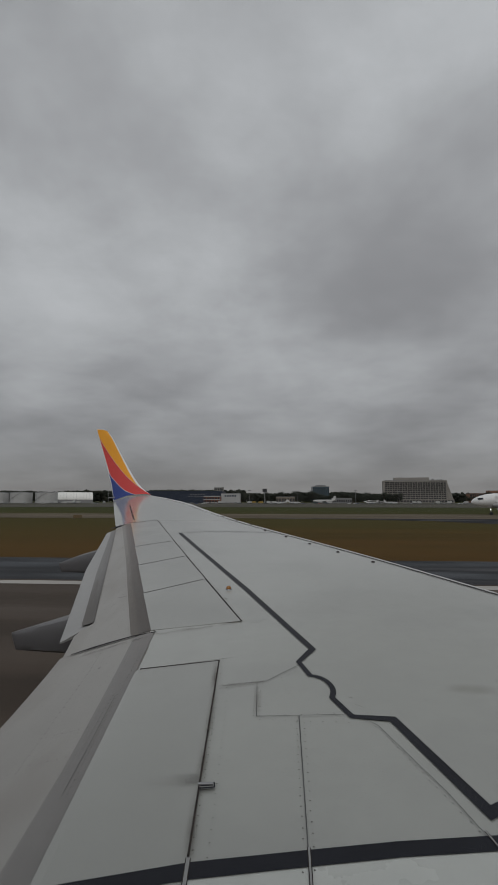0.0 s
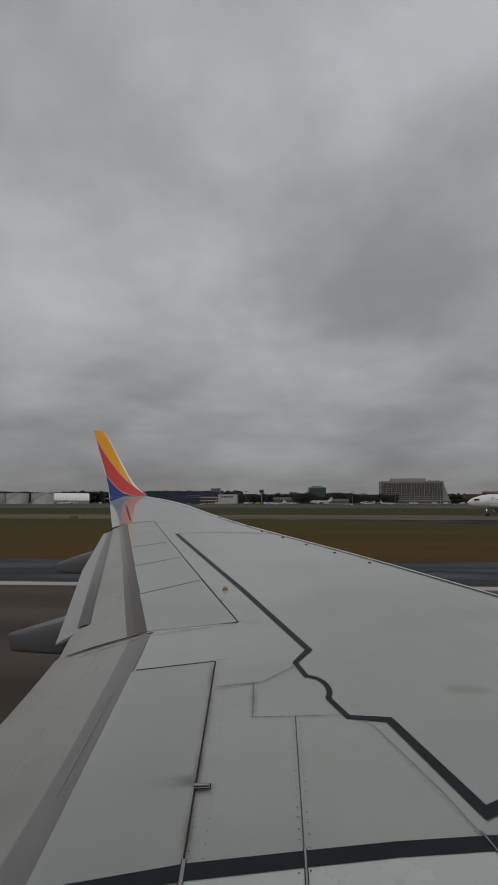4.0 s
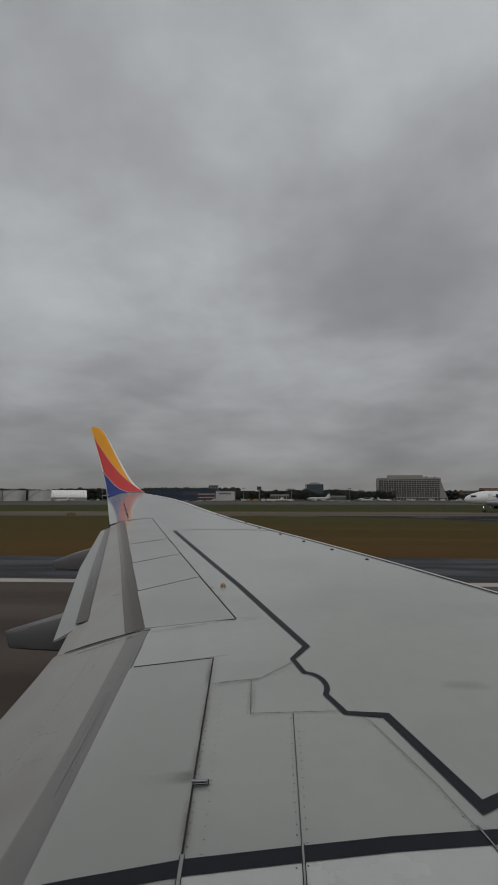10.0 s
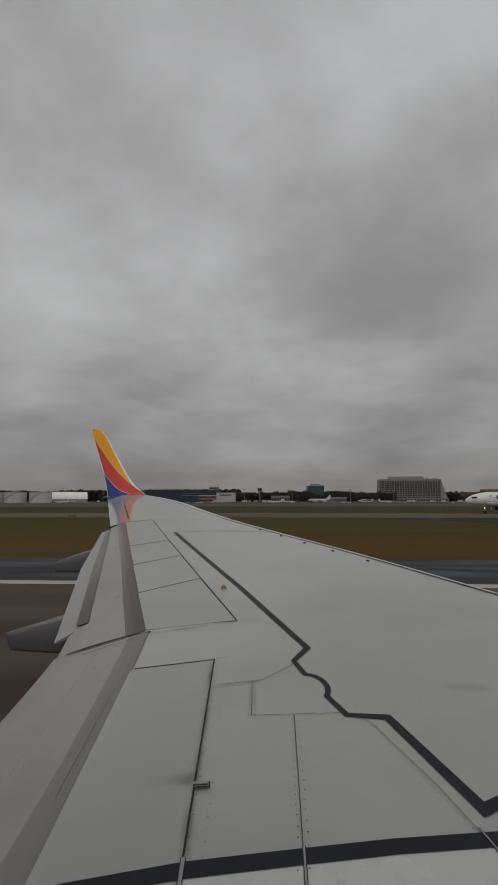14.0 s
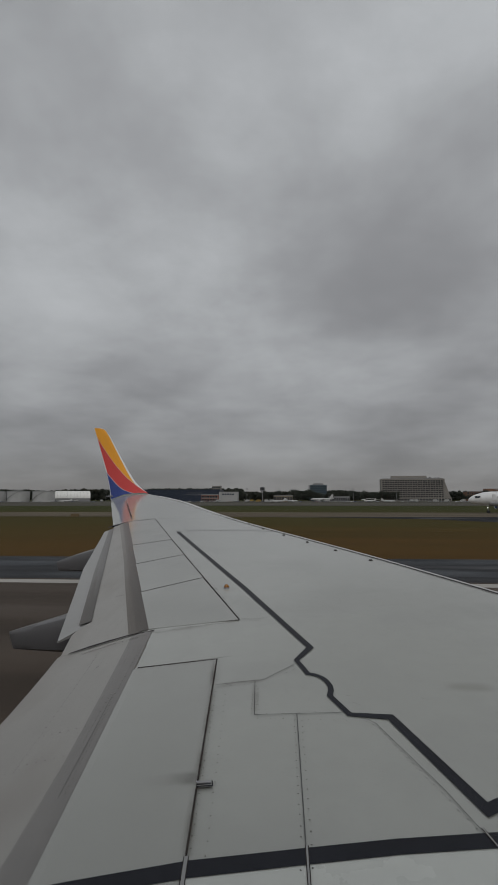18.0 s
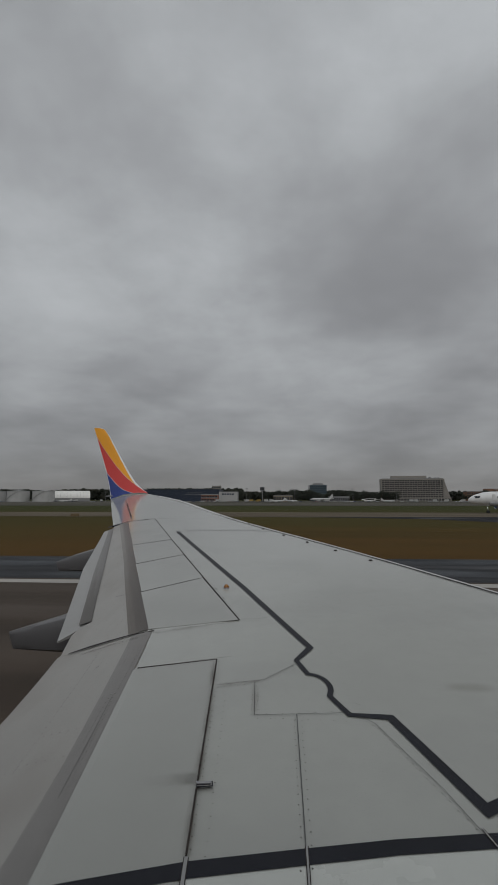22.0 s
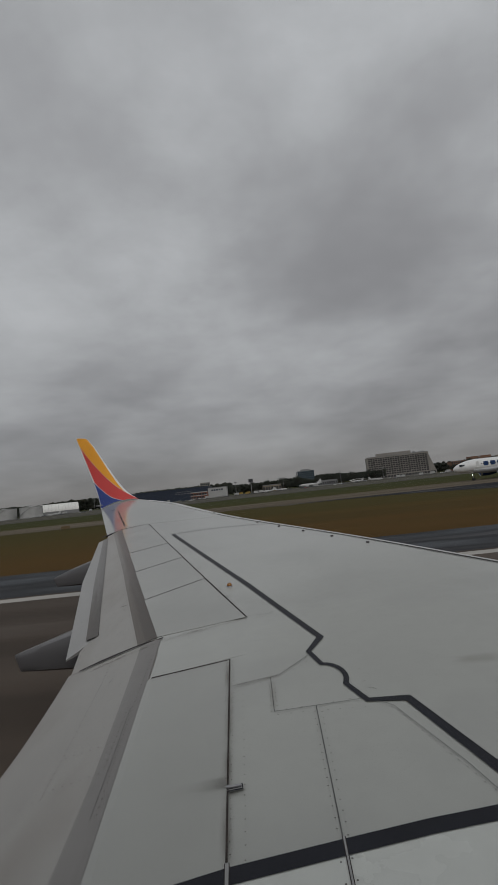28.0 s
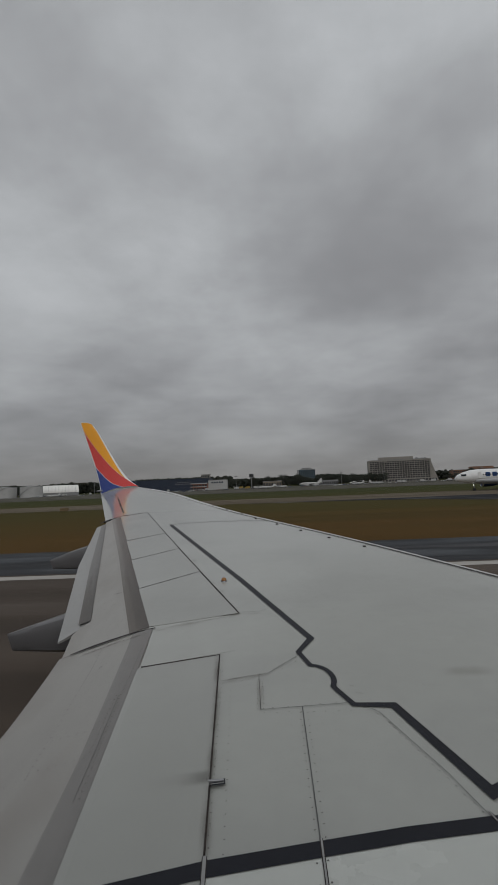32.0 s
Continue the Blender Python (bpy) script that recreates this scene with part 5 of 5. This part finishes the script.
def service_truck(label, mat, group="ramp vehicles"):
    t = thing("service_truck", label, "truck", group)
    part("box_body", boxed(-3.2, 1.6, -1.25, 1.25, 0.9, 3.6, bevel=0.08), mat, t)
    cab = part("cab", boxed(1.7, 3.3, -1.15, 1.15, 0.7, 2.7, bevel=0.15), mat, t)
    part("windscreen", boxed(3.24, 3.33, -1.0, 1.0, 1.7, 2.5), GLASS, cab)
    part("side_window", boxed(2.1, 3.0, -1.18, -1.12, 1.7, 2.45), GLASS, cab)
    part("chassis", boxed(-3.1, 3.2, -0.6, 0.6, 0.5, 0.9), STEEL, t)
    for x in (-2.2, 2.3):
        for y in (-1.05, 1.05):
            part("wheel", tube(bmesh.new(), (x, y - 0.15, 0.45), (x, y + 0.15, 0.45), 0.45, 0.45, 14), RUBBER, t)
    return t


white_truck = service_truck("white box truck parked on the ramp", PALE)
white_truck.matrix_basis = pose(-60, 640, 0.03, 0, 0, 10)
yellow_truck = service_truck("yellow box truck parked on the ramp", YTRUCK)
yellow_truck.matrix_basis = pose(-72, 655, 0.03, 0, 0, 170)
for k in range(22):
    x, y = random.uniform(-430, 420), random.uniform(580, 790)
    copy_thing(white_truck if k % 5 else yellow_truck, pose(x, y, 0.03, 0, 0, random.choice((0, 90, 180, 25, 160))))


def parked_car(label, mat):
    c = thing("car", label, "car", "parked cars")
    lower = loft([[(x, y, z) for y, z in ((-0.88, 0.35), (-0.9, 0.62), (-0.84, top), (0.84, top), (0.9, 0.62), (0.88, 0.35))] for x, top in ((-2.2, 0.72), (-2.0, 0.92), (0.9, 0.92), (2.0, 0.78), (2.2, 0.6))])
    part("body", lower, mat, c)
    part("cabin", loft([[(x, -w, z), (x, w, z), (x2, w2, 1.45), (x2, -w2, 1.45)] for x, x2, w, z, w2 in ((-1.75, -1.25, 0.82, 0.90, 0.62), (1.05, 0.35, 0.82, 0.90, 0.62))]), GLASS, c)
    part("roof", boxed(-1.25, 0.35, -0.62, 0.62, 1.44, 1.49), mat, c)
    for x in (-1.35, 1.35):
        for y in (-0.8, 0.8):
            part("wheel", tube(bmesh.new(), (x, y - 0.1, 0.33), (x, y + 0.1, 0.33), 0.33, 0.33, 12), RUBBER, c)
    return c


cars = []
for word, tone in (("silver", (0.34, 0.35, 0.36)), ("white", (0.62, 0.62, 0.60)), ("dark grey", (0.06, 0.06, 0.065)), ("dull red", (0.20, 0.04, 0.03)), ("dark blue", (0.03, 0.05, 0.12))):
    cars.append(parked_car(word + " car parked along the far ramp", material(word.replace(" ", "_") + "_car_paint", tone, 0.35, vary=0.04, scale=0.5, coat=0.3)))
for k in range(140):
    m = pose(random.uniform(-430, 420), random.uniform(600, 835), 0.03, 0, 0, random.choice((0, 8, 90, 172, 180)))
    if k < 5:
        cars[k].matrix_basis = m
    else:
        copy_thing(cars[random.choice((0, 0, 1, 1, 1, 2, 2, 3, 4))], m)

# a lattice mast and a chequered equipment hut beside the taxiway, back along the runway
mast = thing("lattice_mast", "slim steel lattice mast beside the airfield", "mast", at=(-560, 190, 0))
for a in range(3):
    c, s = 0.9 * math.cos(a * 2.094), 0.9 * math.sin(a * 2.094)
    part("mast_leg", tube(bmesh.new(), (c, s, 0), (c, s, 21), 0.07, 0.07, 8), STEEL, mast)
for k in range(14):
    for a in range(3):
        p, q = [(0.9 * math.cos((a + i) * 2.094), 0.9 * math.sin((a + i) * 2.094), 1.5 * (k + i)) for i in (0, 1)]
        part("brace", tube(bmesh.new(), p, q, 0.035, 0.035, 6), STEEL, mast)
hut = thing("equipment_hut", "red and white chequered equipment hut in the grass", "hut", at=(-540, 95, 0))
for i in range(3):
    for k in range(3):
        part("hut_panel", boxed(-2.4 + i * 1.6, -0.82 + i * 1.6, -1.5, 1.5, k * 0.9, k * 0.9 + 0.89), RED if (i + k) % 2 else PALE, hut)
part("hut_roof", boxed(-2.6, 2.6, -1.7, 1.7, 2.7, 2.85), PALE, hut)

# ---- trees ----
# Leaf colour is greyed and raised to carry the haze over far trees.
LEAF = material("hazed_foliage", (0.086, 0.095, 0.079), 0.9, spec=0.1, vary=0.18, scale=0.12, second=(0.094, 0.089, 0.066), second_at=(0.5, 0.7), second_scale=0.05, per_object=0.15)
shader = LEAF.node_tree.nodes["Principled BSDF"]
glow, half = LEAF.node_tree.nodes.new("ShaderNodeBsdfTranslucent"), LEAF.node_tree.nodes.new("ShaderNodeMixShader")
half.inputs[0].default_value = 0.5
LEAF.node_tree.links.new(shader.inputs["Base Color"].links[0].from_socket, glow.inputs["Color"])
LEAF.node_tree.links.new(shader.outputs[0], half.inputs[1])
LEAF.node_tree.links.new(glow.outputs[0], half.inputs[2])
LEAF.node_tree.links.new(half.outputs[0], LEAF.node_tree.nodes["Material Output"].inputs["Surface"])
BARK = material("grey_brown_bark", (0.10, 0.08, 0.06), 0.9, vary=0.2, scale=1.0)


def leaf_cloud(rng, centres, count, size):
    """Small tilted leaf sprays scattered through several lumps."""
    verts, faces = [], []
    for _ in range(count):
        cx, cy, cz, r = centres[rng.randrange(len(centres))]
        d = Vector((rng.gauss(0, 1), rng.gauss(0, 1), rng.gauss(0, 1))).normalized() * r * rng.uniform(0.2, 1.0)
        p = Vector((cx, cy, cz)) + Vector((d.x, d.y, d.z * 0.8))
        a, b = Vector((rng.gauss(0, 1), rng.gauss(0, 1), rng.gauss(0, 1))).normalized(), Vector((rng.gauss(0, 1), rng.gauss(0, 1), rng.gauss(0, 1))).normalized()
        s, k = size * rng.uniform(0.6, 1.3), len(verts)
        verts += [p - a * s, p + b * s * 0.6, p + a * s, p - b * s * 0.6]
        faces.append((k, k + 1, k + 2, k + 3))
    me = bpy.data.meshes.new("crown")
    me.from_pydata([tuple(v) for v in verts], [], faces)
    me.materials.append(LEAF)
    return me


def tree(seed, tall):
    rng = random.Random(seed)
    t = thing("tree", "dark leafy tree beside the airport buildings", "tree", "airport trees")
    bm = tube(bmesh.new(), (0, 0, 0), (0, 0, tall * 0.55), tall * 0.028, tall * 0.014, 8)
    trunk = part("trunk", bm, BARK, t)
    lumps = []
    for k in range(11):
        a = k * 2.4 + rng.uniform(-0.4, 0.4)
        r = tall * rng.uniform(0.08, 0.30)
        p = (r * math.cos(a), r * math.sin(a), tall * rng.uniform(0.30, 0.80))
        part("limb", tube(bmesh.new(), (0, 0, tall * 0.38), p, tall * 0.012, tall * 0.004, 6), BARK, trunk)
        lumps.append((*p, tall * rng.uniform(0.17, 0.25)))
    crown = new("crown", leaf_cloud(rng, lumps, 6500, tall * 0.017))
    crown.parent = t
    return t


models = [tree(11 + k, 20 + 3.0 * k) for k in range(4)]
spots = []
for k in range(96):
    x = random.uniform(-20, 172) if k < 56 else random.uniform(-130, 560)
    if k in (60, 61, 62):
        x = 174 + (k - 60) * 4
    elif 168 < x < 318:
        x += 160
    spots.append((x, random.uniform(925, 1020)))
spots += [(173, 958), (183, 966), (178, 950)]
for k, (x, y) in enumerate(spots):
    m = pose(x, y, 0.03, 0, 0, random.uniform(0, 360)) @ Matrix.Scale(random.uniform(0.66, 0.92) if 0 < x < 168 else random.uniform(0.85, 1.0), 4)
    if k < 4:
        models[k].matrix_basis = m
    else:
        copy_thing(models[k % 4], m)
# the wood along the horizon: overlapping leafy lumps with loose sprays at their edges
rng = random.Random(5)
bm = bmesh.new()
bmesh.ops.create_icosphere(bm, subdivisions=1, radius=1.0)
ball, ball_faces = [v.co.copy() for v in bm.verts], [tuple(v.index for v in f.verts) for f in bm.faces]
bm.free()


def any_way():
    return Vector((rng.gauss(0, 1), rng.gauss(0, 1), rng.gauss(0, 1))).normalized()


verts, faces = [], []
for k in range(2600):
    x = rng.uniform(-1500, 1500)
    y = rng.uniform(1240, 1420)
    tall = 23 + 6 * noise.noise((x * 0.006, 0.3, 0)) + 2.5 * noise.noise((x * 0.03, 1.7, 0)) + rng.uniform(-2.0, 1.5) + (9 if x < -150 else 3)
    for _ in range(7):
        r = tall * rng.uniform(0.10, 0.19)
        c = Vector((x + rng.gauss(0, 0.18) * tall, y + rng.gauss(0, 0.12) * tall, min(tall - r, tall * rng.uniform(0.15, 0.95))))
        n = len(verts)
        verts += [tuple(c + v * r * rng.uniform(0.75, 1.1)) for v in ball]
        faces += [tuple(n + i for i in f) for f in ball_faces]
        for _ in range(6):
            p = c + any_way() * r * rng.uniform(0.85, 1.1)
            a, b = any_way(), any_way()
            s, n = rng.uniform(0.5, 1.0), len(verts)
            verts += [tuple(p - a * s), tuple(p + b * s * 0.8), tuple(p + a * s), tuple(p - b * s * 0.8)]
            faces.append((n, n + 1, n + 2, n + 3))
me = bpy.data.meshes.new("far_wood")
me.from_pydata(verts, [], faces)
me.materials.append(LEAF)
tagged(new("far_wood", me), "dark wood along the horizon beyond the field", "trees", kind="stuff")

# the stretch of the airfield that lies abeam of the wing
for ob in [o for o in scene.objects if o.parent is None and o.type in {"MESH", "EMPTY"} and o is not airliner]:
    ob.matrix_basis = Matrix.Translation((40.5, 0, 0)) @ ob.matrix_basis
